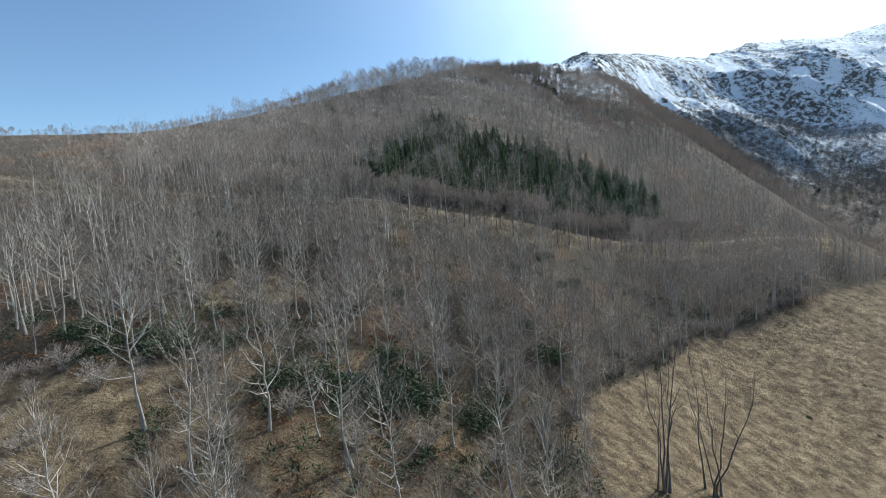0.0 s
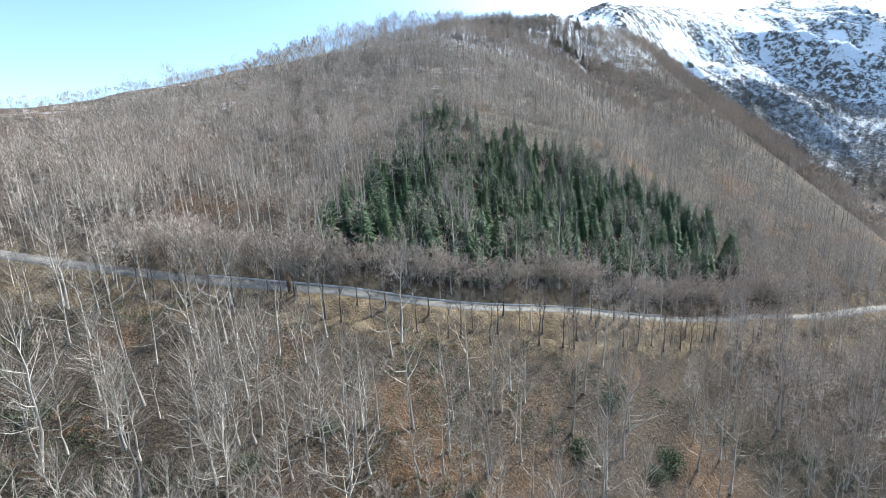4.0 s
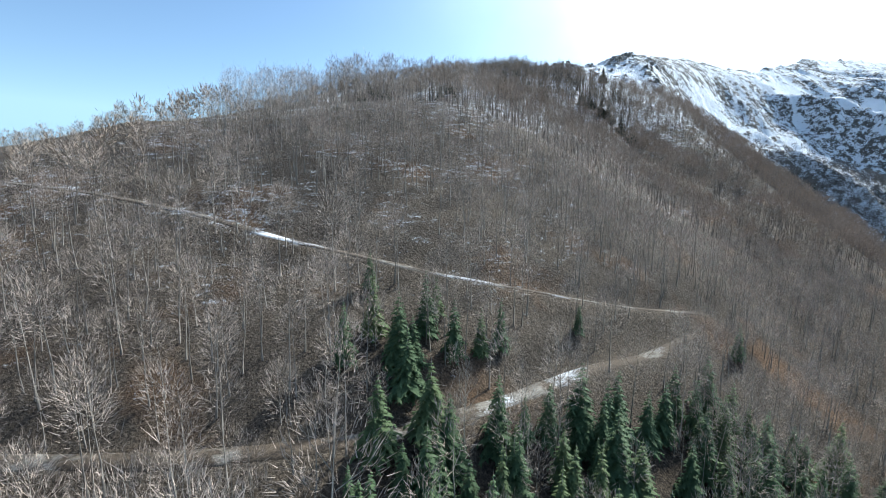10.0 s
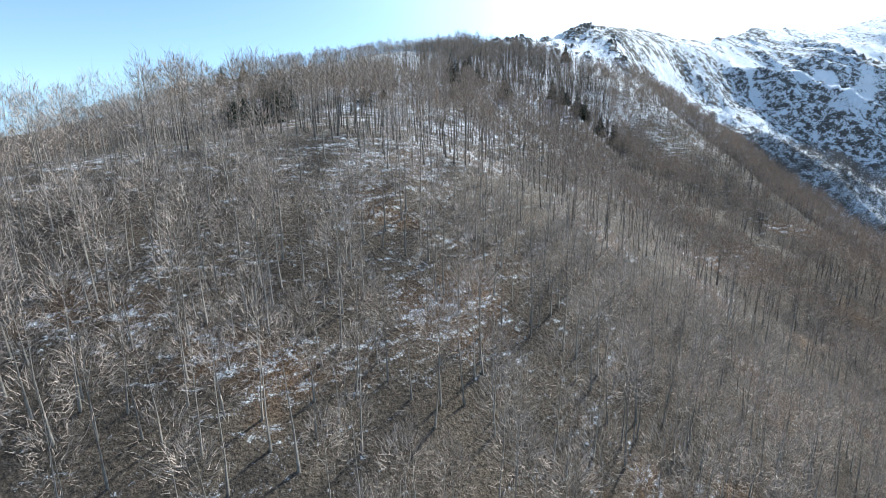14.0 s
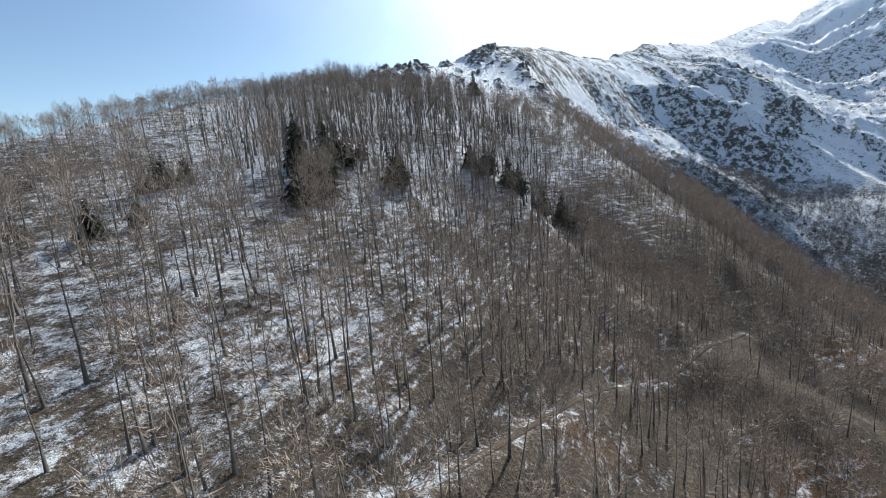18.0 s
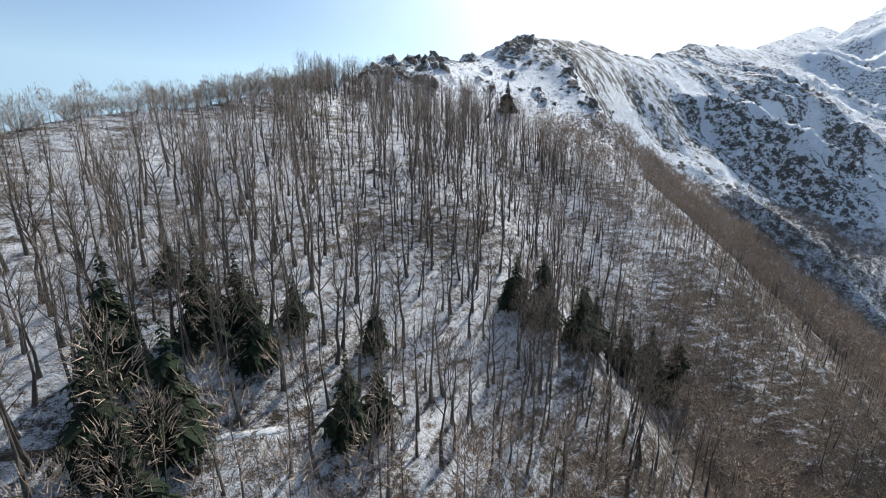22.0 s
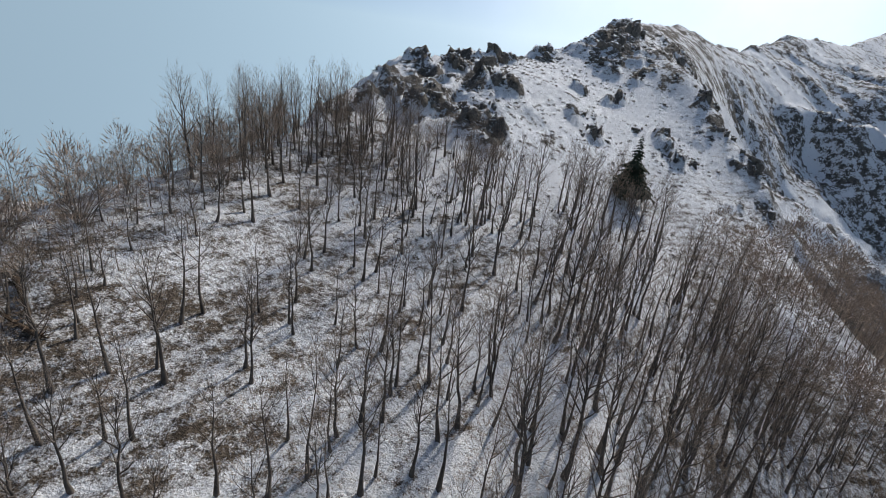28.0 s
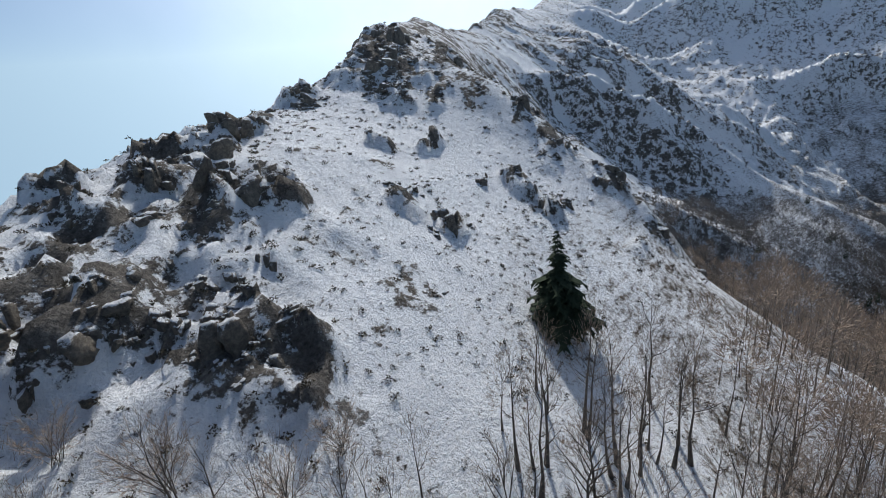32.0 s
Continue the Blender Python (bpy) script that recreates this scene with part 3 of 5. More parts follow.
def bare_tree(seed, tall, limbs, forks, twigs, sides, bole=0.4, reach=0.25, low=0.3, high=1.1, thick=1.0, fine=1.0, long=1.0, solid=False, crook=0.03, puff=0, tuft=(0.9, 0.07)):
    """A leafless tree: bole, limbs that climb from low to high (radians) with side branches, and fine twigs."""
    rng = np.random.default_rng(seed)
    rings = 9 if solid else 5
    h = np.linspace(0, 1, rings)
    sway = np.cumsum(rng.normal(0, crook / rings ** 0.5, (rings, 2)), axis=0) * tall * 0.6
    sway -= sway[0]
    stem = np.c_[sway, h * tall * 0.97]
    r0 = tall * 0.009 * thick
    radii = r0 * (0.06 + 0.94 * (1 - h) ** 1.15) + r0 * 0.6 * np.exp(-h * 30)
    trunk = tube(stem, radii, sides)
    big, small = [], []
    up = np.array([0, 0, 1.0])
    for i in range(limbs):
        u = (i + rng.random()) / limbs
        g = bole + (0.97 - bole) * u
        base = np.array([np.interp(g, h, stem[:, k]) for k in range(3)])
        az = i * 2.4 + rng.normal(0, 0.5)
        e = low + (high - low) * u + rng.normal(0, 0.12)
        out = np.array([math.cos(az) * math.cos(e), math.sin(az) * math.cos(e), math.sin(e)])
        span = reach * tall * (0.45 + 0.75 * math.sin(math.pi * min(1.0, 0.2 + 0.75 * u))) * rng.uniform(0.75, 1.2)
        bend = base + out * span * 0.5
        end = out + up * 0.45 + rng.normal(0, 0.1, 3)
        tip = bend + end / np.linalg.norm(end) * span * 0.5
        rl = r0 * (1 - 0.8 * g) * 0.62
        if solid:
            big.append(tube(np.array([base, bend, tip]), [rl, rl * 0.65, rl * 0.2], 3))
        else:
            big.append(strip([base, bend, tip], [rl * 1.5, rl * 1.0, rl * 0.3], rng))
        flat = np.cross(out, up)
        flat /= np.linalg.norm(flat) + 1e-9
        for j in range(forks):
            w = 0.2 + 0.8 * (j + rng.random()) / forks
            at = base * (1 - w) ** 2 + 2 * bend * w * (1 - w) + tip * w * w
            o = out * 0.75 + flat * (1 if j % 2 else -1) * rng.uniform(0.4, 0.9) + up * rng.uniform(0.05, 0.5) + rng.normal(0, 0.15, 3)
            o /= np.linalg.norm(o)
            end = at + o * span * rng.uniform(0.28, 0.5) * (1.15 - 0.5 * w)
            if solid:
                big.append(strip([at, (at + end) / 2 + up * span * 0.03 - out * span * 0.02, end], [rl * 0.7, rl * 0.45, rl * 0.12], rng))
            else:
                big.append(blade(at, end, rl * 0.6, rng))
            for k in range(twigs):
                at2 = at + (end - at) * rng.uniform(0.3, 1.0)
                o2 = o * 0.7 + rng.normal(0, 0.35, 3) + up * 0.3
                o2 /= np.linalg.norm(o2)
                small.append(blade(at2, at2 + o2 * tall * long * rng.uniform(0.035, 0.085), 0.035 * fine, rng))
    # the rounded outer haze of the crown
    mid = np.array([stem[-1, 0], stem[-1, 1], tall * (bole + 1.02) / 2])
    wide, half = reach * tall * 0.95, tall * (1.02 - bole) / 2
    for i in range(puff):
        d = rng.normal(size=3)
        d[2] = d[2] * 0.8 + 0.35
        d /= np.linalg.norm(d)
        at = mid + d * np.array([wide, wide, half]) * rng.uniform(0.55, 1.0) ** 0.6
        o = d * 0.8 + up * 0.5 + rng.normal(0, 0.3, 3)
        o /= np.linalg.norm(o)
        small.append(blade(at - o * tuft[0] * 0.6, at + o * tuft[0] * rng.uniform(0.3, 0.7), tuft[1], rng))
    return trunk, join(big), join(small)


def hazel(seed, stems, forks, twigs):
    """A many-stemmed leafless shrub with a rounded crown, about 5 m tall: stems and twigs."""
    rng = np.random.default_rng(seed)
    big, small = [], []
    up = np.array([0, 0, 1.0])
    for i in range(stems):
        az, lean_out = i * 2.4 + rng.normal(0, 0.3), math.sqrt((i + 0.5) / stems) * 0.85
        out = np.array([math.cos(az) * math.sin(lean_out), math.sin(az) * math.sin(lean_out), math.cos(lean_out)])
        span = rng.uniform(4.3, 5.4) * (1 - 0.12 * lean_out)
        root = rng.normal(0, 0.25, 3) * [1, 1, 0]
        bend = root + (out * 0.8 + up * 0.3) * span * 0.5
        tip = bend + out * span * 0.5
        big.append(strip([root, bend, tip], [0.085, 0.06, 0.015], rng))
        for j in range(forks):
            w = rng.uniform(0.3, 1.0)
            at = root * (1 - w) ** 2 + 2 * bend * w * (1 - w) + tip * w * w
            o = out + rng.normal(0, 0.45, 3)
            o /= np.linalg.norm(o)
            end = at + o * span * rng.uniform(0.15, 0.28)
            big.append(blade(at, end, 0.04, rng))
            for k in range(twigs):
                o2 = o + rng.normal(0, 0.4, 3)
                o2 /= np.linalg.norm(o2)
                at2 = at + (end - at) * rng.uniform(0.3, 1.0)
                small.append(blade(at2, at2 + o2 * rng.uniform(0.35, 0.7), 0.034, rng))
    return join(big), join(small)


def conifer(seed, tall, width, tiers, boughs, ragged=0.12):
    """A spruce: bole and whorls of drooping, toothed boughs."""
    rng = np.random.default_rng(seed)
    trunk = tube(np.c_[np.zeros((4, 2)), np.linspace(0, tall, 4)], np.array([1, 0.72, 0.4, 0.05]) * tall * 0.012, 6)
    out = []
    for i in range(tiers):
        g = ((i + 0.1) / tiers) ** 1.05
        z = tall * (0.05 + 0.93 * g)
        rad = (width * (1 - g) ** 0.95 + 0.1) * (1 + rng.normal(0, ragged))
        n = max(4, int(boughs * (1 - 0.5 * g)))
        for j in range(n):
            az = (j + rng.uniform(-0.35, 0.35)) * 2 * math.pi / n + i * 1.1
            r = rad * rng.uniform(0.7, 1.15)
            d, e = np.array([math.cos(az), math.sin(az), 0]), np.array([-math.sin(az), math.cos(az), 0])
            droop = r * rng.uniform(0.1, 0.32)
            zz = z + rng.normal(0, tall * 0.01)
            w = 0.2 * r + 0.08

            def at(q, side, sag=0.0):
                return d * r * q + e * side + np.array([0, 0, zz + 0.18 * r * (1 - q) - droop * q * q - sag])

            v, f = [at(0, 0), at(0.45, w), at(0.45, -w), at(1.0, 0)], [(0, 1, 2), (1, 3, 2)]
            for q in (0.3, 0.6, 0.85):
                for side in (-1, 1):
                    k = len(v)
                    v += [at(q - 0.12, 0), at(q + 0.08, 0), at(q + 0.1, side * w * 2.1 * (1.15 - q), 0.12 * r + 0.05)]
                    f.append((k, k + 1, k + 2))
            k = len(v)
            v += [at(0.2, 0), at(0.85, 0), at(0.55, 0, 0.22 * r + 0.06)]
            f.append((k, k + 1, k + 2))
            out.append((np.array(v), np.array(f)))
    return trunk, join(out)


def scatter(places, kinds, pick, turn, size, tilt=None):
    """Sets copies of the kinds (verts, faces, material index) at the places, as one big array triple."""
    vs, fs, ms, n = [], [], [], 0
    for k, (v, f, mi) in enumerate(kinds):
        sel = np.where(pick == k)[0]
        if not len(sel):
            continue
        c, s = np.cos(turn[sel])[:, None], np.sin(turn[sel])[:, None]
        sc = size[sel][:, None]
        x = (v[None, :, 0] * c - v[None, :, 1] * s) * sc
        y = (v[None, :, 0] * s + v[None, :, 1] * c) * sc
        z = v[None, :, 2] * sc
        if tilt is not None:
            x = x + z * tilt[sel][:, 0:1]
            y = y + z * tilt[sel][:, 1:2]
        co = np.stack([x, y, z], -1) + places[sel][:, None, :]
        vs.append(co.reshape(-1, 3))
        fs.append((f[None] + (np.arange(len(sel)) * len(v))[:, None, None] + n).reshape(-1, 3))
        ms.append(np.tile(mi, len(sel)))
        n += len(sel) * len(v)
    return np.concatenate(vs), np.concatenate(fs), np.concatenate(ms)


def pack(*pairs):
    """(verts, faces, material index) out of several (verts, faces) pairs, one material each."""
    v, f = join(pairs)
    return v, f, np.concatenate([np.full(len(p[1]), i) for i, p in enumerate(pairs)])


def boulder(seed, faces, rough, level=2):
    """A craggy block about 1 m in radius: verts, triangles."""
    rng = np.random.default_rng(seed)
    bm = bmesh.new()
    bmesh.ops.create_icosphere(bm, subdivisions=level, radius=1)
    d = np.array([v.co[:] for v in bm.verts])
    f = np.array([[v.index for v in t.verts] for t in bm.faces])
    bm.free()
    n = rng.normal(size=(faces, 3)) * [1, 1, 0.6]
    side = rng.uniform(0, 3.14)
    n[:4] = [[math.cos(side + q * math.pi / 2), math.sin(side + q * math.pi / 2), 0.12] for q in range(4)] + rng.normal(0, 0.1, (4, 3))
    n[4] = [0.15, 0.1, 1.0]
    n /= np.linalg.norm(n, axis=1)[:, None]
    reach = rng.uniform(0.5, 1.05, faces)
    r = np.min(np.where(d @ n.T > 0.05, reach / np.maximum(d @ n.T, 0.05), 9), axis=1)
    r = np.minimum(r, 1.7)
    co = d * r[:, None]
    ribs = fbm(co[:, 0] * 2.2 + co[:, 2] * 1.1 + seed * 3, co[:, 1] * 2.2 - co[:, 2] * 1.3, 4, seed, True)
    ledge = vnoise(co[:, 2] * 5 + seed + co[:, 0], co[:, 0] * 0.7 + co[:, 1] * 0.7, seed + 7)
    return co * (0.8 + rough * (ribs - 0.6) + 0.24 * (ledge - 0.5))[:, None], f


def ribbon(k, half, lift, width=None, side=0.0, drop=0.0):
    """A strip along way k, width wide, side metres off its middle: verts and triangles of a slab."""
    p = WAYS[k][1]
    d = np.gradient(p[:, :2], axis=0)
    d /= np.linalg.norm(d, axis=1)[:, None]
    n = np.c_[-d[:, 1], d[:, 0]]
    w = ((width or 2 * half) / 2) * (0.8 + 0.4 * vnoise(p[:, 0] / 6 + side, p[:, 1] / 6, 83))[:, None]
    rows = []
    for o, dz in ((side - w, lift - 0.35), (side - w, lift), (side, lift + 0.04), (side + w, lift), (side + w, lift - 0.35)):
        rows.append(np.c_[p[:, :2] + n * o, p[:, 2] + dz])
    v = np.stack(rows, 1).reshape(-1, 3)
    f = []
    for i in range(len(p) - 1):
        for j in range(4):
            a, b = i * 5 + j, (i + 1) * 5 + j
            f += [(a, b, b + 1), (a, b + 1, a + 1)]
    return v, np.array(f)


def bush(seed, count, size, width):
    """A dome of leafy or twiggy slivers about 1 m in radius."""
    rng = np.random.default_rng(seed)
    out = []
    for i in range(count):
        d = rng.normal(size=3)
        d[2] = abs(d[2])
        d /= np.linalg.norm(d)
        c = d * rng.uniform(0.25, 1.0) * [1, 1, 0.85]
        o = d * 0.6 + rng.normal(0, 0.6, 3)
        o /= np.linalg.norm(o)
        out.append(blade(c, c + o * size * rng.uniform(0.6, 1.3), width, rng))
    return join(out)


def outcrop(seed):
    """A crag of several leaning blocks, about 1 m in radius."""
    rng = np.random.default_rng(seed)
    out = []
    for i in range(5):
        v, f = boulder(seed * 7 + i, 8, 0.26, 3)
        k = rng.uniform(0.35, 0.7)
        v = v * [k, k * rng.uniform(0.6, 1.0), k * rng.uniform(0.8, 1.7)] + rng.uniform(-0.55, 0.55, 3) * [1, 1, 0.35]
        out.append((v, f))
    return join(out)


# ---- the ground ----
def spread(lo, a, b, hi, fine, slow, fast, turn):
    """Grid lines: fine between a and b, then wider and wider."""
    mid = list(np.arange(a, b, fine))
    right, left, s, v = [], [], fine, b
    while v < hi:
        right.append(v)
        s *= slow if v < turn else fast
        v += s
    v, s = a, fine
    while v > lo:
        s *= fast
        v -= s
        left.append(v)
    return np.array(left[::-1] + mid + right)


def stretch(a, b, first, grow, most):
    out, v, gap = [], a, first
    while v < b:
        out.append(v)
        gap = min(gap * grow, most)
        v += gap
    return np.array(out)


def field_edge(x):
    return np.interp(x, [20, 28, 47, 75, 100, 129, 160, 240], [78, 93, 111, 138, 150, 166, 180, 212])


def meadow(x, y):
    """Dry grass: the field at the foot of the slope, a glade, and the road's verges."""
    field = step(-1.5, 1.5, field_edge(x) - y + 5 * (fbm(x / 9, y / 9, 2, 61) - 0.5)) * step(18, 24, x) * step(215, 170, x + 20 * (fbm(x / 30, y / 30, 2, 69) - 0.5)) * step(5, 25, y)
    glade = 0.9 * step(1.15, 0.8, np.hypot((x + 42) / 11, (y - 93) / 9) + 0.5 * (fbm(x / 5, y / 5, 2, 65) - 0.5))
    foot = 0.53 * step(88, 80, y + 10 * (fbm(x / 8, y / 8, 2, 73) - 0.5)) * step(34, 24, x) * step(-75, -60, x) * step(25, 35, y) * (fbm(x / 7, y / 7, 2, 79) > 0.42)
    trail = step(1.9, 1.1, np.abs(x - np.interp(y, [30, 45, 52, 60, 66], [-42, -36, -34.5, -33, -30]) + 1.5 * (fbm(x / 4, y / 4, 2, 81) - 0.5))) * step(67, 63, y)
    weeds = step(-38, -42, x) * step(-112, -92, x + 24 * (fbm(x / 14, y / 14, 2, 87) - 0.5)) * step(64, 59, y + 4 * (fbm(x / 6, y / 6, 2, 85) - 0.5)) * step(20, 30, y)
    return np.clip(np.maximum(np.maximum(np.maximum(field, glade), foot), np.maximum(trail, weeds)), 0, 1)


def verge(x, y):
    """Dry grass along the road."""
    below = y < np.interp(x, [q[0] for q in ROAD[1]], [q[1] for q in ROAD[1]])
    return 0.9 * step(8.5, 5, near_way(x, y, 0)[0]) + 0.75 * below * step(17, 9, near_way(x, y, 0)[0]) * step(8, 8.6, near_way(x, y, 0)[0])


def snowiness(x, y, z):
    """How far snow lies over the litter, from -3 (none) to 3 (closed)."""
    s = line(z, [(0, -4.5), (115, -4), (140, -2.0), (155, -1.0), (170, -0.75), (195, -0.65), (210, 0.0), (224, 0.55), (238, 0.8), (260, 0.88), (282, 0.95), (300, 1.3), (600, 1.6)], 5)
    r = rockiness(x, y)
    s = s + 1.3 * r * step(150, 260, z) + 1.5 * step(95, 150, x) * step(75, 40, off_ridge(x, y)) * step(270, 250, x)
    s = s + 5 * step(-150, -400, off_ridge(x, y))
    s = s + step(360, 460, x) * (np.maximum(s, 0.9 - 1.6 * step(140, 70, z)) - s)
    lie = step(2.6, 1.2, np.minimum(np.minimum(near_way(x, y, 1)[0], near_way(x, y, 2)[0]), near_way(x, y, 3)[0]))
    tree_line = np.interp(x, [330, 470, 560, 690, 890], [228, 205, 180, 150, 85])
    s = s + step(225, 300, x) * (np.maximum(s, 1.0 + 1.1 * step(tree_line - 30, tree_line + 25, z)) - s) * step(150, 90, off_ridge(x, y) - 0.35 * np.maximum(x - 300, 0))
    s = s - 0.75 * step(22, -25, x) * step(370, 400, y) * step(560, 520, y)
    return s + 0.8 * lie * step(135, 175, z)


def heathy(x, y):
    """Heather and broken rock showing through the snow of the open ridge."""
    s = off_ridge(x, y)
    crags = crag_zone(x, y)
    return np.clip(np.maximum(0.3 * crags, 0.3 * step(110, 135, x) * step(90, 60, s) * step(330, 260, x)) * (s > -30), 0, 1)


def ground():
    xs = spread(-3200, -110, 90, 91, 2.3, 1.0, 1.08, 0)
    xs = np.r_[xs[xs < 90], np.arange(90, 290, 1.2), stretch(290, 700, 1.5, 1.03, 3.2), stretch(703, 1700, 3.4, 1.03, 9.0), stretch(1709, 4600, 10, 1.12, 400)]
    ys = spread(-2200, 30, 620, 621, 2.4, 1.0, 1.08, 0)
    ys = np.r_[ys[ys < 620], np.arange(620, 785, 1.2), stretch(785, 1000, 1.5, 1.05, 3.2), stretch(1003, 1500, 3.5, 1.05, 8.0), stretch(1508, 4600, 10, 1.12, 400)]
    gx, gy = np.meshgrid(xs, ys)
    x, y = gx.ravel(), gy.ravel()
    z = height(x, y)
    nx, ny = len(xs), len(ys)
    i = (np.arange(ny - 1)[:, None] * nx + np.arange(nx - 1)[None]).ravel()
    faces = np.concatenate([np.c_[i, i + 1, i + nx + 1], np.c_[i, i + nx + 1, i + nx]])
    ob = new("ground", mesh_of("ground", np.c_[x, y, z], faces, [GROUND], smooth=True))
    for name, value in (("meadow", np.maximum(meadow(x, y), verge(x, y))), ("rock", rockiness(x, y)), ("crag", np.maximum(outcrops(x, y), 0.5 * crag_zone(x, y))), ("heath", heathy(x, y)), ("snow", snowiness(x, y, z))):
        ob.data.attributes.new(name, "FLOAT", "POINT").data.foreach_set("value", value.astype(np.float32))
    return tagged(ob, "steep mountainside of leaf litter, patchy snow and rock", "ground", kind="structure")


ground()
for k, name, label, mat, lift in ((0, "road", "narrow worn asphalt mountain road", ASPHALT, -0.06), (1, "forest_track", "pale gravel forest track dusted with snow", GRAVEL, -0.06), (2, "forest_track", "snow-dusted gravel forest track beyond the hairpin", GRAVEL, -0.06),
                                  (3, "footpath", "dark trodden path cut across the snowy slope", EARTH, 0.0), (4, "footpath", "dark trodden path beside the firs", EARTH, 0.0)):
    v, f = ribbon(k, WAYS[k][0] if k < 3 else 0.6, lift)
    tagged(new(name, mesh_of(name, v, f, [mat])), label, "road", kind="structure")

# ---- woods ----
rng = np.random.default_rng(4)
STAND = [(-38, 178), (-19, 174), (-1, 178), (20, 187), (42, 197), (71, 211), (112, 234), (114, 262), (106, 276), (80, 279), (58, 280), (28, 264), (8, 254), (4, 270), (-8, 268), (-12, 238), (-21, 228), (-30, 210), (-38, 195)]


def inside(x, y, ring):
    hit = np.zeros(np.shape(x), bool)
    for (x0, y0), (x1, y1) in zip(ring, ring[1:] + ring[:1]):
        if y0 != y1:
            hit ^= ((y0 > y) != (y1 > y)) & (x < (x1 - x0) * (y - y0) / (y1 - y0) + x0)
    return hit


def wooded(x, y):
    s = off_ridge(x, y)
    z = height(x, y)
    edge = 10 * (fbm(x / 15, y / 15, 2, 71) - 0.5)
    limit = np.interp(x, [86, 97, 105, 112, 130, 150, 175, 203, 250, 300], [-12, 4, 16, 29, 56, 69, 81, 96, 100, 110])
    open_top = step(limit + 6, limit - 6, s + edge) * (x > 90)
    keep = (1 - open_top) * (s > -45) * (meadow(x, y) < 0.55)
    keep = keep * np.where(x > 330, z < np.interp(x, [330, 470, 560, 690, 890], [228, 205, 180, 150, 85]) + 50 * (fbm(x / 40, y / 40, 3, 77) - 0.5), 1)
    thin = 0.5 * fbm(x / 30, y / 30, 2, 75) + 0.5 * fbm(x / 11, y / 11, 2, 78)
    keep = keep * np.where(inside(x, y, STAND), np.where(y > 252, 0.9, 0.44), 1) * np.where((y > 290) & (y < 440), 0.3 + 0.7 * step(0.42, 0.54, thin), 0.45 + 0.55 * step(0.4, 0.52, thin))
    keep = keep * (1 - 0.28 * step(105, 125, x) * step(470, 500, y) * (x < 200)) * np.where((x > -70) & (x < 70) & (y > 140) & (y < 185), 0.45, 1)
    keep = keep * (np.hypot(x - 168, y - 645) > 10) * (np.hypot(x + 34, y - 301) > 9) * np.where((x < -18) & (x > -62) & (y > 425) & (y < 500), 0.4, 1) * np.where((y > 500) & (y < 625) & (x < 75 + 0.42 * (y - 505)), 0.72, 1)
    return keep * clear_of_ways(x, y, 0.45) * (np.hypot(x - 76, y - 311) > 10) * ~((np.abs((y - 299) - 0.86 * (x - 60)) < 8) & (x > 38) & (x < 80))


def grid(x0, x1, y0, y1, gap):
    gx, gy = np.meshgrid(np.arange(x0, x1, gap), np.arange(y0, y1, gap))
    gx, gy = gx.ravel(), gy.ravel()
    gx = gx + rng.uniform(-0.48, 0.48, len(gx)) * gap
    gy = gy + rng.uniform(-0.48, 0.48, len(gy)) * gap
    return gx, gy


def tree_size(x, y):
    s = off_ridge(x, y)
    return rng.uniform(0.72, 1.25, len(x)) * np.where(y < 300, rng.uniform(0.75, 1.2, len(x)), 1) * np.where(x > 75, 0.7 + 0.25 * step(45, 110, s), (0.7 - 0.2 * step(570, 610, y)) * (0.7 + 0.3 * step(5, 40, s)) + 0.3 * step(0, 70, s))


lx, ly = grid(-135, 190, 25, 300, 4.3)
ux, uy = grid(-75, 190, 300, 500, 4.1)
vx, vy = grid(-75, 190, 500, 672, 3.7)
mx, my = grid(84, 190, 590, 660, 3.6)
wx, wy = np.r_[lx, ux, vx, mx], np.r_[ly, uy, vy, my]
ok = rng.random(len(wx)) < wooded(wx, wy)
wx, wy = wx[ok], wy[ok]
wz = height(wx, wy) - 0.15
near = (wy > 500) & (wy < 632) & (np.abs(wx - 66 - 0.42 * (wy - 505)) < 40)
near &= rng.random(len(wx)) < 0.45
near &= np.cumsum(near) <= 298
fore = (wy < 128) & (wx > -75) & (wx < 45)
sparse = ~fore & (wy < 158) & (rng.random(len(wx)) < 0.45)
gone = fore & (rng.random(len(wx)) < np.where((wy < 84) & (wx < 28), 0.55, 0.2))
fore &= ~gone
low = (wy < 370) | ((wx < -45) & (wy < 480))
wide = [pack(*bare_tree(40 + k, 15, 8, 3, 1, 3, 0.34, 0.19, 0.35, 1.2, 0.85, 1.3, 1.5, puff=130, tuft=(1.0, 0.08))) for k in range(4)]
wide += [pack(*bare_tree(46 + k, 17, 12, 4, 2, 4, 0.22, 0.3, 0.3, 1.25, 1.2, 1.2, 1.5, puff=300, tuft=(1.1, 0.075))) for k in range(3)]
broad = [pack(*bare_tree(146 + k, 15, 15, 4, 2, 4, 0.16 + 0.03 * k, 0.32, 0.25, 1.25, 1.25, 1.0, 1.4, puff=170, tuft=(1.0, 0.055))) for k in range(6)]
middle = [pack(*bare_tree(30 + k, 15, 8, 3, 1, 3, 0.42, 0.19, 0.5, 1.2, 0.85, 1.3, 1.5, puff=200, tuft=(0.95, 0.06))) for k in range(7)]
slim = [pack(*bare_tree(50 + k, 16, 8, 3, 1, 3, 0.48, 0.17, 0.65, 1.25, 1.2, 1.3, 1.5, puff=130, tuft=(1.1, 0.1))) for k in range(7)]
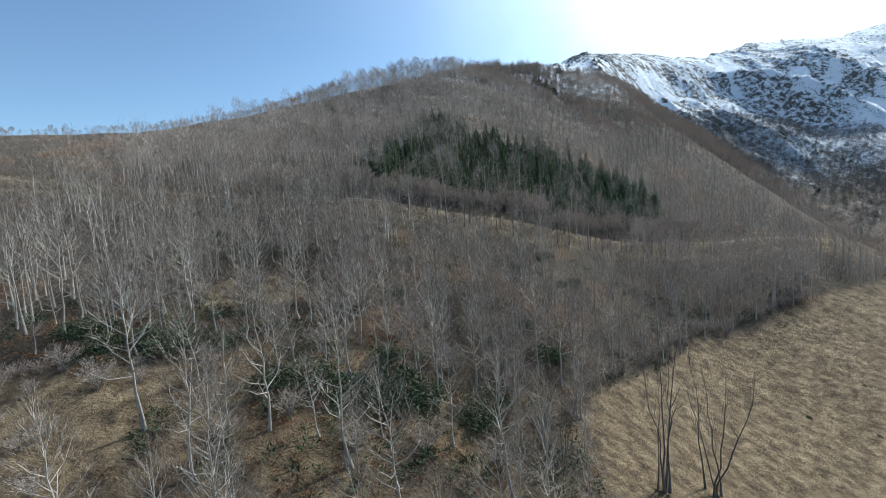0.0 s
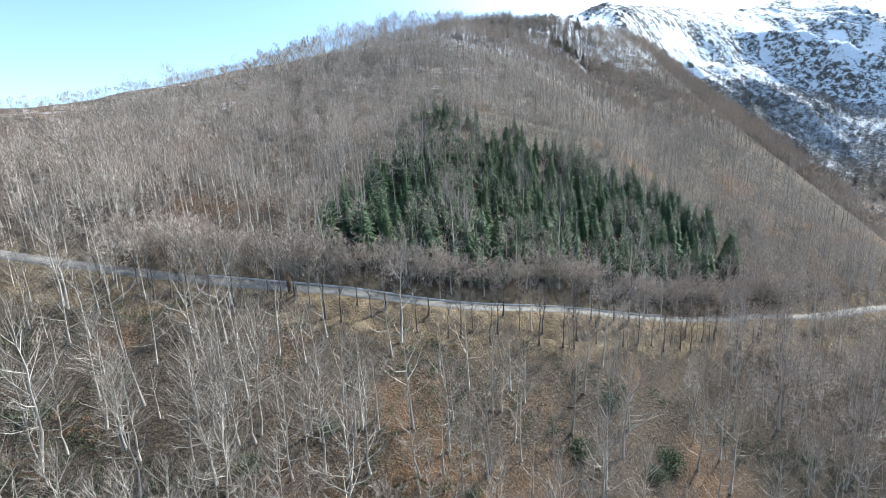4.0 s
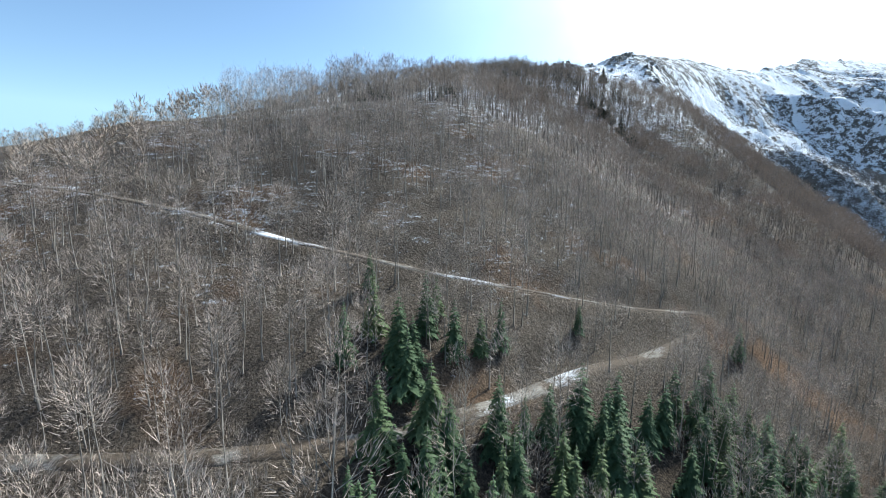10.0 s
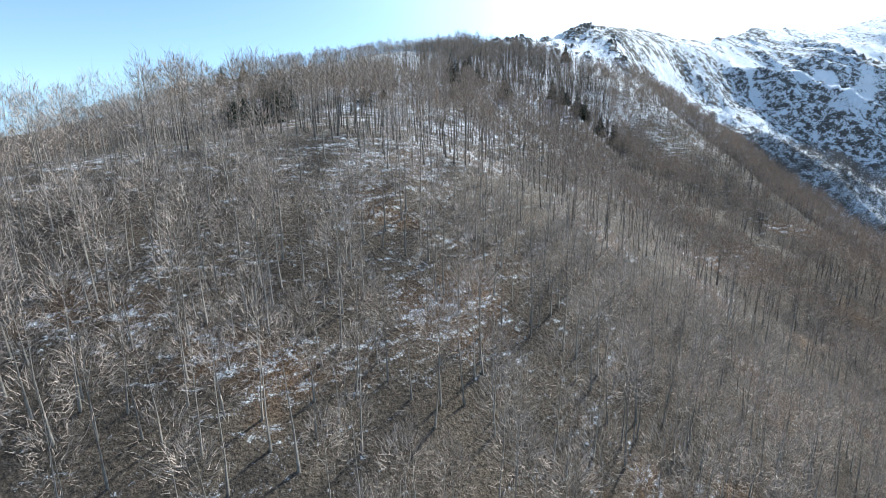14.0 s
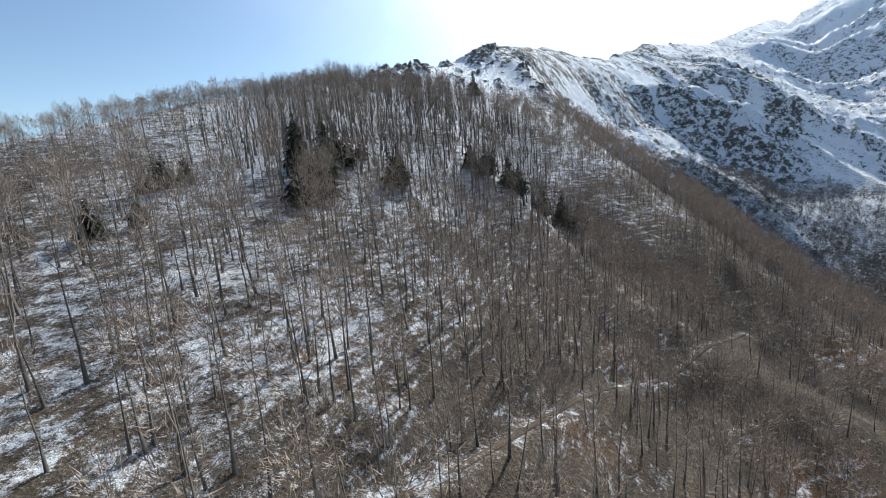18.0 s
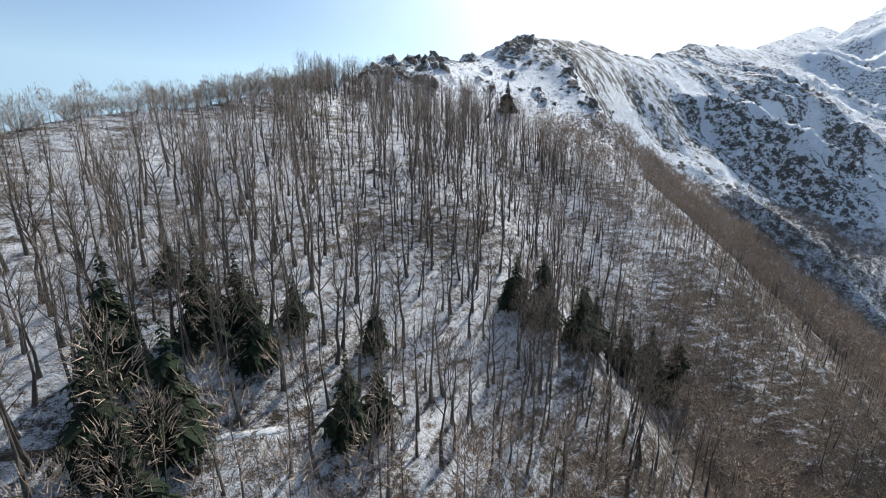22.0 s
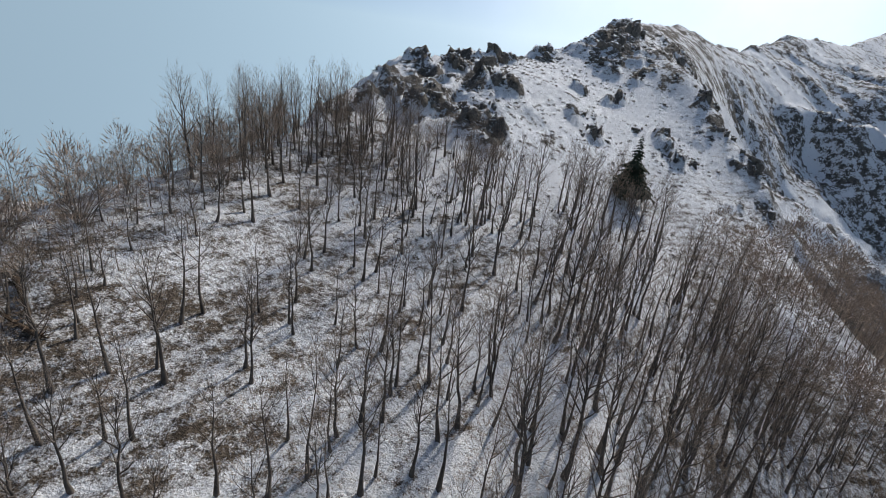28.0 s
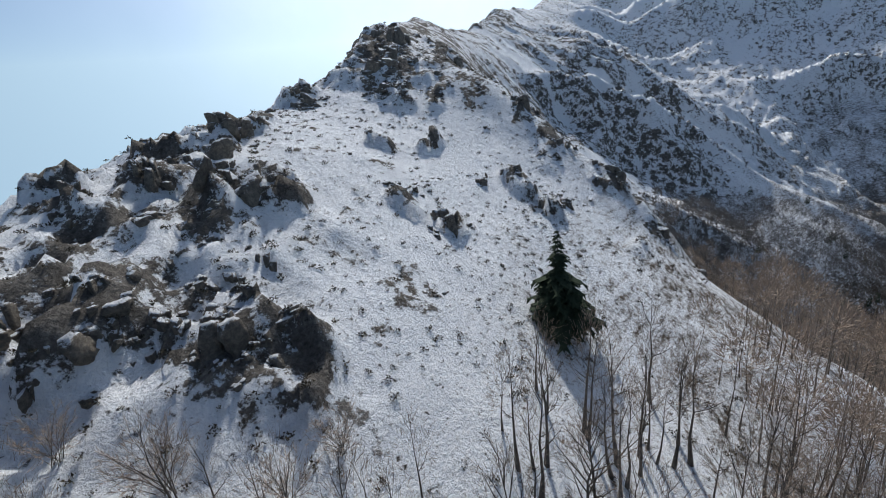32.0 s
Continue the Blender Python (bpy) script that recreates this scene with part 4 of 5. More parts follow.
hazy = [pack(*bare_tree(150 + k, 16, 7, 2, 1, 3, 0.5, 0.19, 0.65, 1.25, 0.85, 1.3, 1.5, puff=150, tuft=(1.1, 0.13))) for k in range(7)]
spare = [pack(*bare_tree(55 + k, 16, 11, 4, 3, 4, 0.4, 0.2, 0.8, 1.3, 1.5, 0.8, 1.4, crook=0.05, puff=120, tuft=(0.9, 0.05))) for k in range(7)]
high = ~low & (wy > 490) & (wx > 20)
east = ~low & ~near & (wx > 115 + 0.4 * np.clip(wy - 440, 0, 150)) & (wy < 640)
size = tree_size(wx, wy)
turn = rng.uniform(0, 6.28, len(wx))
lean = rng.normal(0, 0.035, (len(wx), 2))
for name, label, sel, kinds in (("foot_beech_wood", "broad leafless beeches with pale limbs below the road", low & ~fore & ~gone & ~sparse & (wy < 158), broad), ("lower_beech_wood", "leafless grey-brown beech wood on the lower slope", low & (wy >= 158) & (wy < 235), wide), ("middle_beech_wood", "leafless beech wood above the plantation with grey stems", low & (wy >= 235), middle), ("upper_beech_wood", "slender leafless beeches standing in patchy snow", ~low & ~high & ~near & ~east, slim), ("eastern_beech_wood", "dense brown leafless beeches on the steep eastern flank", east, hazy), ("high_beech_wood", "straight dark-stemmed leafless beeches below the ridge", high & ~near & ~east, spare)):
    v, f, m = scatter(np.c_[wx, wy, wz][sel], kinds, rng.integers(0, len(kinds), sel.sum()), turn[sel], size[sel], lean[sel])
    mats = [BARK, BARK, FOOT_TWIG] if kinds is broad else [BARK, MID_BARK, TWIG] if kinds is wide else [MID_BARK, MID_BARK, TWIG] if kinds is middle else [DARK_BARK, DARK_TWIG, DARK_TWIG] if kinds is slim or kinds is hazy else [STEM_BARK, STEM_BARK, DARK_TWIG]
    tagged(new(name, mesh_of(name, v, f, mats, m)), label, "trees", kind="stuff")

models = []
for k in range(6):
    t, b, w = bare_tree(90 + k, 16, 13, 5, 5, 7, 0.4, 0.22, 0.75, 1.3, 1.75, 0.7, 1.4, True, 0.06, puff=150, tuft=(0.8, 0.028))
    v, f, m = pack(b, w)
    models.append((mesh_of("beech_trunk", *t, [STEM_BARK], smooth=True), mesh_of("beech_crown", v, f, [STEM_BARK, DARK_TWIG], m)))
for i in np.where(near)[0]:
    e = new("beech_tree")
    e.empty_display_size = 0.2
    trunk, crown = models[rng.integers(0, 6)]
    part("trunk", trunk, e)
    tagged(part("crown", crown, e), kind="stuff")
    s = size[i]
    e.matrix_world = Matrix.LocRotScale((wx[i], wy[i], wz[i]), Euler((lean[i, 0], lean[i, 1], turn[i])), (s, s, s))
    tagged(e, "slender leafless beech with a grey trunk rooted in snowy litter", "beech tree", "beeches near the ridge")

pale = []
for k in range(7):
    t, b, w = bare_tree(20 + k, 15, 20, 6, 3, 7, 0.15 + 0.03 * k, 0.23, 0.3, 1.25, 1.1, 0.7, 1.2, True, 0.05, puff=420, tuft=(0.9, 0.036))
    v, f, m = pack(b, w)
    pale.append((mesh_of("pale_beech_trunk", *t, [BARK], smooth=True), mesh_of("pale_beech_crown", v, f, [BARK, FOOT_TWIG], m)))
for i in np.where(fore)[0]:
    e = new("spreading_beech")
    e.empty_display_size = 0.2
    trunk, crown = pale[rng.integers(0, 7)]
    part("trunk", trunk, e)
    tagged(part("crown", crown, e), kind="stuff")
    s = size[i] * rng.uniform(0.75, 1.2)
    e.matrix_world = Matrix.LocRotScale((wx[i], wy[i], wz[i]), Euler((lean[i, 0], lean[i, 1], turn[i])), (s, s, s))
    tagged(e, "spreading leafless beech with pale limbs over dark undergrowth", "beech tree", "beeches at the foot of the wood")

ax, ay = grid(-430, -75, 0, 680, 5.8)
close = (ax > -135) & (ay > 25) & (ay < 300)
ax, ay = ax[~close], ay[~close]
bx, by = grid(-75, 900, -60, 900, 9.6)
outer = ~((bx < 190) & (by > 25) & (by < 665)) & (by > 60 - 0.5 * np.abs(bx)) & ((bx < 330) | (by > 450) | (rng.random(len(bx)) < 0.6))
cx, cy = grid(-430, 60, 130, 690, 5.2)
crest = (np.abs(off_ridge(cx, cy) - 2) < 28) & ((cx < -75) | (cy > 665))
dx, dy = grid(190, 330, 330, 690, 4.2)
outer &= ~((bx > 190) & (bx < 330) & (by > 330) & (by < 690))
ok = rng.random(len(dx)) < wooded(dx, dy)
dx, dy = dx[ok], dy[ok]
v, f, m = scatter(np.c_[dx, dy, height(dx, dy) - 0.2], hazy, rng.integers(0, len(hazy), len(dx)), rng.uniform(0, 6.28, len(dx)), tree_size(dx, dy))
tagged(new("flank_beech_wood", mesh_of("flank_beech_wood", v, f, [DARK_BARK, DARK_TWIG, DARK_TWIG], m)), "brown leafless beech wood on the steep flank", "trees", kind="stuff")
outer &= ~((bx > 335) & (bx < 790) & (by > 560) & (by < 740))
qx, qy = grid(335, 790, 560, 740, 5.2)
fx, fy = np.r_[ax, bx[outer], cx[crest], qx], np.r_[ay, by[outer], cy[crest], qy]
ok = rng.random(len(fx)) < wooded(fx, fy)
fx, fy = fx[ok], fy[ok]
kinds = [pack(*bare_tree(60 + k, 12, 4, 1, 1, 3, 0.35, 0.25, 0.4, 1.0, 0.9, 4, 1.5, puff=64, tuft=(1.7, 0.26))) for k in range(4)]
# the cirque trees take the dark mats that carry the valley shade
for name, label, sel, mats in (("far_beech_wood", "distant leafless brown beech wood", fx < 330, [DARK_BARK, DARK_TWIG, DARK_TWIG]), ("cirque_wood", "leafless wood below the snowy mountain, valley shade in its dark grey colour", fx >= 330, [STEM_BARK, GREY_TWIG, GREY_TWIG])):
    low_crest = 1 - 0.58 * step(-90, -140, fx[sel])
    v, f, m = scatter(np.c_[fx, fy, height(fx, fy) - 0.2][sel], kinds, rng.integers(0, 4, sel.sum()), rng.uniform(0, 6.28, sel.sum()), tree_size(fx[sel], fy[sel]) * low_crest)
    tagged(new(name, mesh_of(name, v, f, mats, m)), label, "trees", kind="stuff")
gx, gy = grid(340, 720, 480, 830, 9)
ok = (rng.random(len(gx)) < 0.3 * wooded(gx, gy) * step(0.45, 0.6, fbm(gx / 60, gy / 60, 2, 91))) | ((rng.random(len(gx)) < 0.012) & (height(gx, gy) < 260))
gx, gy = gx[ok], gy[ok]
kinds = [pack(conifer(96 + k, 12, 2.6, 9, 7, 0.25)[1]) for k in range(3)]
v, f, m = scatter(np.c_[gx, gy, height(gx, gy) - 0.2], kinds, rng.integers(0, 3, len(gx)), rng.uniform(0, 6.28, len(gx)), rng.uniform(0.5, 1.2, len(gx)))
tagged(new("far_fir_wood", mesh_of("far_fir_wood", v, f, [FIR_NEEDLE], m)), "scattered dark firs on the slopes of the cirque", "trees", kind="stuff")

hx, hy = grid(-120, 88, 330, 672, 2.8)
ok = (np.abs(off_ridge(hx, hy)) < 16) & (rng.random(len(hx)) < 0.8 * wooded(hx, hy))
hx, hy = hx[ok], hy[ok]
kinds = [pack(*bare_tree(66 + k, 9, 8, 2, 2, 3, 0.2, 0.27, 0.3, 1.1, 1.0, 1.8, 1.5, puff=120, tuft=(0.9, 0.11))) for k in range(4)]
v, f, m = scatter(np.c_[hx, hy, height(hx, hy) - 0.2], kinds, rng.integers(0, 4, len(hx)), rng.uniform(0, 6.28, len(hx)), rng.uniform(0.75, 1.2, len(hx)) * (0.7 + 0.14 * step(-95, -60, hx)))
tagged(new("crest_wood", mesh_of("crest_wood", v, f, [DARK_BARK, DARK_BARK, DARK_TWIG], m)), "low dense brown leafless trees along the crest", "trees", kind="stuff")

firs = []
for k in range(5):
    t, c = conifer(80 + k, 14, 3.2, 18, 11)
    firs.append((mesh_of("spruce_trunk", *t, [BARK]), mesh_of("spruce_crown", *c, [NEEDLE])))
dark_firs = []
for k in range(3):
    t, c = conifer(86 + k, 14, 3.7, 22, 15, 0.25)
    dark_firs.append((mesh_of("fir_trunk", *t, [DARK_BARK]), mesh_of("fir_crown", *c, [FIR_NEEDLE])))


def plant_conifer(name, x, y, s, label, category, group="", fat=1.0):
    e = new(name)
    e.empty_display_size = 0.2
    trunk, crown = firs[rng.integers(0, 5)] if name == "spruce" else dark_firs[rng.integers(0, 3)]
    part("trunk", trunk, e)
    part("crown", crown, e)
    e.matrix_world = Matrix.LocRotScale((x, y, float(height(x, y)) - 0.1), Euler((0, 0, rng.uniform(0, 6.28))), (s * fat, s * fat, s))
    return tagged(e, label, category, group)


sx, sy = grid(-45, 125, 170, 285, 4.9)
ok = inside(sx, sy, STAND) & (rng.random(len(sx)) < 0.92) & clear_of_ways(sx, sy, 1.2)
for x, y in zip(sx[ok], sy[ok]):
    plant_conifer("spruce", x, y, rng.uniform(0.6, 1.12), "dark green conical spruce standing in a plantation on the slope", "spruce tree", "spruces of the plantation", rng.uniform(0.85, 1.3))
for x, y, s in ((-10, 268, 0.9), (-6, 264, 0.8), (4, 268, 0.85), (-1, 271, 0.9), (13, 273, 0.75), (9, 270, 0.7), (32, 285, 0.55), (83, 305, 0.8), (-12, 279, 0.6), (1, 276, 0.6), (-14, 262, 0.8)):
    plant_conifer("spruce", x, y, s, "dark green spruce beside the forest track among bare beeches", "spruce tree", "spruces beside the track", rng.uniform(0.85, 1.1))
for x, y, s in ((46, 479, 0.75), (49, 482, 0.6), (53, 485, 0.8), (49, 491, 0.85), (55, 492, 0.9), (62, 502, 0.75), (48, 501, 0.9), (56, 506, 0.8), (60, 508, 0.65), (50, 519, 0.45), (67, 508, 0.55), (78, 507, 0.5), (72, 493, 0.7), (76, 495, 0.6)):
    plant_conifer("fir", x, y, s * 1.3, "dark green fir among bare beeches in the snow", "fir tree", "firs beside the high path", 0.85)
for x, y, s in ((108, 519, 0.7), (113, 517, 0.8), (121, 515, 0.85), (127, 518, 0.8), (133, 529, 0.7), (138, 520, 0.9), (144, 516, 0.85), (150, 524, 0.8), (157, 522, 0.75), (122, 531, 0.5)):
    plant_conifer("fir", x, y, s * 1.2, "dark fir in a clump on the snowy shoulder", "fir tree", "firs on the shoulder", 1.05)
for x, y, s in ((-33, 437, 0.8), (-28, 446, 0.9), (-38, 452, 0.95), (-24, 440, 0.7), (-45, 470, 0.9), (-36, 463, 0.85), (-52, 482, 0.8), (-30, 458, 0.75), (14, 478, 0.5), (6, 476, 0.65), (11, 500, 0.65), (16, 498, 0.7), (20, 502, 0.55), (13, 505, 0.6), (-61, 512, 0.7), (-41, 502, 0.85), (-46, 483, 1.0), (-52, 516, 0.7), (-66, 503, 0.7), (-28, 486, 1.0), (-34, 492, 0.95)):
    plant_conifer("fir", x, y, s, "dark fir half hidden among bare beeches", "fir tree", "firs below the crest", 1.2)
plant_conifer("fir", 171, 648, 1.15, "single dark fir standing on the open snowfield", "fir tree", "", 1.15)

ashes = []
for k in range(4):
    shoots, boughs = [], []
    draw = np.random.default_rng(130 + k)
    for j in range(5):
        t, b, w = bare_tree(140 + 5 * k + j, 15, 7, 3, 2, 6, 0.3, 0.1, 0.9, 1.35, 0.75, 0.8, 1.0, True, 0.05)
        shift, lean_out = draw.normal(0, 0.35, 2), draw.normal(0, 0.07, 2)
        grow = draw.uniform(0.7, 1.05)
        for v, _ in (t, b, w):
            v *= grow
            v[:, :2] += shift + v[:, 2:3] * lean_out
        shoots.append(t)
        boughs += [b, w]
    ashes.append((mesh_of("ash_stems", *join(shoots), [DARK_BARK], smooth=True), mesh_of("ash_boughs", *join(boughs), [DARK_BARK])))
for x, y, s in ((32, 71, 2.0), (43, 75, 1.9), (14, 66, 1.1), (56, 126, 0.6), (62, 130, 0.45), (96, 156, 0.5), (106, 162, 0.4)):
    e = new("field_tree")
    e.empty_display_size = 0.2
    stems, boughs = ashes[rng.integers(0, 4)]
    part("stem", stems, e)
    tagged(part("crown", boughs, e), kind="stuff")
    e.matrix_world = Matrix.LocRotScale((x, y, float(height(x, y)) - 0.1), Euler((0, 0, rng.uniform(0, 6.28))), (s, s, s))
    tagged(e, "bare dark tree with several upright stems beside the dry field", "tree", "trees of the field edge")
for x, y, s in ((-18, 69, 1.5), (-4, 72, 1.3), (-61, 76, 1.2), (-53, 74, 1.1), (-46, 75, 1.15), (4, 82, 1.1), (26, 98, 1.0), (-8, 92, 1.3), (12, 92, 0.9), (-30, 82, 1.2), (-70, 80, 1.2)):
    e = new("spreading_beech")
    e.empty_display_size = 0.2
    trunk, crown = pale[rng.integers(0, 7)]
    part("trunk", trunk, e)
    tagged(part("crown", crown, e), kind="stuff")
    e.matrix_world = Matrix.LocRotScale((x, y, float(height(x, y)) - 0.1), Euler((0, 0, rng.uniform(0, 6.28))), (s, s, s))
    tagged(e, "tall spreading leafless beech with mossy pale limbs above bushes", "beech tree", "beeches at the foot of the wood")
px_, py_ = grid(-36, 112, 172, 262, 15)
for x, y in zip(px_, py_):
    if bool(inside(np.array([x]), np.array([y]), STAND)[0]) and rng.random() < 0.85 - 0.008 * (y - 172 - 0.42 * max(x, -10)):
        e = new("pale_beech")
        e.empty_display_size = 0.2
        trunk, crown = pale[rng.integers(0, 7)]
        part("trunk", trunk, e)
        tagged(part("crown", crown, e), kind="stuff")
        s = rng.uniform(0.7, 1.0)
        e.matrix_world = Matrix.LocRotScale((x, y, float(height(x, y)) - 0.1), Euler((0, 0, rng.uniform(0, 6.28))), (s * 0.85, s * 0.85, s))
        tagged(e, "pale leafless beech standing among the dark green spruces", "beech tree", "beeches in the plantation")

# ---- rocks of the ridge ----
blocks = [mesh_of("rock", *outcrop(k + 1), [ROCK]) for k in range(9)]


def set_rock(x, y, rx, ry, rz, label, sink=0.3):
    ob = new("rock_outcrop", blocks[rng.integers(0, 9)])
    ob.matrix_world = Matrix.LocRotScale((x, y, float(height(x, y)) - rz * sink), Euler((rng.normal(0, 0.2), rng.normal(0, 0.2), rng.uniform(0, 6.28))), (rx, ry, rz))
    return tagged(ob, label, "rock", "rocks of the ridge")


for x, y, rx, ry, rz in ((214, 731, 11, 7, 9), (222, 738, 9, 7, 8), (208, 726, 6, 5, 5), (186, 734, 7, 4.5, 5), (142, 699, 9, 5, 5.5), (151, 704, 7, 5, 5), (146, 690, 6, 4, 4), (126, 697, 2.6, 2.2, 4), (160, 715, 5, 4, 3.5), (172, 671, 4.5, 3.5, 4), (175, 682, 4.5, 3, 2.5), (202, 671, 3.4, 2.6, 4.5), (197, 682, 2.6, 2.4, 4), (131, 662, 5, 4, 3.5), (124, 672, 5, 4, 3), (238, 752, 8, 6, 6), (116, 676, 4, 3, 3), (136, 680, 4, 3, 3), (137, 672, 4, 3, 3), (132, 666, 4, 3, 3), (132, 658, 3.5, 3, 3), (145, 684, 5, 4, 3.5), (120, 669, 4, 3, 2.5), (206, 679, 3.5, 3, 3), (212, 670, 3.5, 2.5, 3), (188, 733, 5, 4, 4), (238, 698, 5, 3.5, 4), (235, 682, 4.5, 3, 4), (236, 668, 4.5, 3, 4), (230, 654, 4, 3, 3), (268, 748, 6, 5, 5), (250, 715, 5, 4, 4)):
    e = new("rock_outcrop")
    e.empty_display_size = 0.2
    foot = float(height(x, y))
    e.matrix_world = Matrix.Translation((x, y, foot))
    tagged(e, "large grey-brown rock outcrop of angular blocks in the snow", "rock", "rocks of the ridge")
    for k in range(int(4 + rx)):
        a, far_out, small = rng.uniform(0, 6.28), rng.uniform(0.5, 1.25) * (k > 0), rng.uniform(0.14, 0.42) if k else 0.7
        ox, oy = math.cos(a) * rx * far_out, math.sin(a) * ry * far_out
        tall = rz * small * rng.uniform(0.8, 1.5)
        block = part("block", blocks[rng.integers(0, 9)], e)
        block.matrix_basis = Matrix.LocRotScale((ox, oy, float(height(x + ox, y + oy)) - foot - tall * 0.25), Euler((rng.normal(0, 0.2), rng.normal(0, 0.2), rng.uniform(0, 6.28))), (rx * small * rng.uniform(0.8, 1.3), max(ry, rx * 0.6) * small, tall))
bx, by = grid(78, 330, 640, 830, 4)
w = outcrops(bx, by) * (off_ridge(bx, by) > -12) * 0.28
ok = rng.random(len(bx)) < w
ok &= np.cumsum(ok) <= 250
for x, y in zip(bx[ok], by[ok]):
    s = rng.uniform(0.6, 1.7)
    set_rock(x, y, s * rng.uniform(0.8, 1.6), s, s * rng.uniform(0.5, 1.0), "grey-brown rock edged with snow on the ridge")

# ---- shrubs beside the road ----
thickets = []
for k in range(4):
    b, w = hazel(k + 3, 24, 9, 8)
    thickets.append((mesh_of("hazel_stems", *b, [MID_BARK]), mesh_of("hazel_twigs", *w, [TWIG])))


def plant_hazel(x, y, s, label, group):
    e = new("hazel_shrub")
    e.empty_display_size = 0.2
    stems, twigs = thickets[rng.integers(0, 4)]
    tagged(part("stem", stems, e), kind="stuff")
    tagged(part("crown", twigs, e), kind="stuff")
    e.matrix_world = Matrix.LocRotScale((x, y, float(height(x, y)) - 0.1), Euler((0, 0, rng.uniform(0, 6.28))), (s * rng.uniform(0.95, 1.2), s * rng.uniform(0.95, 1.2), s))
    tagged(e, label, "shrub", group)


p = WAYS[0][1]
d = np.gradient(p[:, :2], axis=0)
d /= np.linalg.norm(d, axis=1)[:, None]
for i in range(len(p)):
    if -90 < p[i, 0] < 120:
        o = rng.uniform(5.2, 8.5)
        if rng.random() < 0.85:
            plant_hazel(p[i, 0] - d[i, 1] * o, p[i, 1] + d[i, 0] * o, rng.uniform(1.3, 2.1), "rounded leafless hazel thicket on the bank above the road", "hazels above the road")
for i in range(0, len(p)):
    if -80 < p[i, 0] < 110:
        o = rng.uniform(4.2, 12)
        x, y, s = p[i, 0] + d[i, 1] * o, p[i, 1] - d[i, 0] * o, rng.uniform(0.55, 0.9)
        e = new("roadside_tree")
        e.empty_display_size = 0.2
        trunk, crown = models[rng.integers(0, 6)]
        part("trunk", trunk, e)
        tagged(part("crown", crown, e), kind="stuff")
        e.matrix_world = Matrix.LocRotScale((x, y, float(height(x, y)) - 0.1), Euler((0, 0, rng.uniform(0, 6.28))), (s, s, s))
        tagged(e, "slim bare tree on the grassy verge below the road", "tree", "trees below the road")
for x in np.arange(30, 135, 4.0):
    plant_hazel(x + rng.normal(0, 1), float(field_edge(x)) + rng.uniform(2, 7), rng.uniform(0.55, 1.0), "low pale leafless shrub in the hedge along the field", "hedge of the field")
for x, y, s in ((-20, 94, 1.3), (-28, 88, 1.1), (-43, 94, 1.0), (-41, 82, 1.1), (30, 110, 1.1), (-14, 120, 1.0), (-33, 78, 1.0), (-12, 86, 1.1), (8, 98, 1.0), (40, 118, 0.9), (52, 126, 0.9), (0, 110, 0.9), (-58, 80, 1.0), (-72, 62, 0.8), (-64, 58, 0.7), (-57, 61, 0.8), (-49, 57, 0.7), (-37, 63, 0.8), (-24, 58, 0.8), (-15, 56, 0.7), (-6, 60, 0.9), (5, 63, 0.8), (13, 74, 0.9), (20, 82, 0.9), (-2, 80, 1.0), (-24, 74, 1.0), (8, 88, 0.9), (-50, 85, 0.9), (-66, 88, 0.9), (17, 60, 0.7), (-30, 52, 0.6)):
    plant_hazel(x, y, s, "rounded pale leafless shrub at the foot of the wood", "shrubs at the foot of the wood")

brown = []
for k in range(3):
    b, w = hazel(k + 13, 20, 9, 8)
    brown.append((mesh_of("bush_stems", *b, [DARK_BARK]), mesh_of("bush_twigs", *w, [TWIG])))
for x, y, s in ((98, 634, 0.7), (101, 642, 0.8), (104, 650, 1.0), (108, 645, 1.0), (112, 653, 1.2), (117, 648, 1.0), (121, 654, 1.1), (127, 647, 0.9), (95, 646, 0.8), (99, 656, 0.9), (106, 660, 1.0), (133, 648, 0.8), (110, 637, 0.9), (123, 641, 0.9), (90, 650, 0.9), (78, 632, 0.9), (68, 618, 1.0), (97, 664, 1.0), (116, 661, 0.9), (80, 624, 1.0)):
    e = new("brown_bush")
    e.empty_display_size = 0.2
    stems, twigs = brown[rng.integers(0, 3)]
    tagged(part("stem", stems, e), kind="stuff")
    tagged(part("crown", twigs, e), kind="stuff")
    e.matrix_world = Matrix.LocRotScale((x, y, float(height(x, y)) - 0.1), Euler((0, 0, rng.uniform(0, 6.28))), (s * rng.uniform(0.95, 1.2), s * rng.uniform(0.95, 1.2), s))
    tagged(e, "broad brown leafless bush at the upper edge of the wood", "shrub", "bushes at the upper edge")

for x, y in zip(*grid(-76, -40, 38, 64, 6.0)):
    if abs(x - np.interp(y, [30, 45, 52, 60, 66], [-42, -36, -34.5, -33, -30])) > 3 and y < 64:
        plant_hazel(x, y, rng.uniform(0.3, 0.5), "low pale tangle of leafless brush on the dry clearing", "brush on the clearing")
for x in np.arange(14, 86, 2.6):
    y = float(np.interp(x, [q[0] for q in RIDGE_Y], [q[1] for q in RIDGE_Y])) - rng.uniform(0, 7)
    s = rng.uniform(0.8, 1.3) * (0.65 + 0.35 * min(1, x / 45))
    e = new("brown_bush")
    e.empty_display_size = 0.2
    stems, twigs = brown[rng.integers(0, 3)]
    tagged(part("stem", stems, e), kind="stuff")
    tagged(part("crown", twigs, e), kind="stuff")
    e.matrix_world = Matrix.LocRotScale((x, y, float(height(x, y)) - 0.1), Euler((0, 0, rng.uniform(0, 6.28))), (s * 1.2, s * 1.2, s))
    tagged(e, "rounded brown leafless bush along the snowy crest", "shrub", "bushes along the crest")

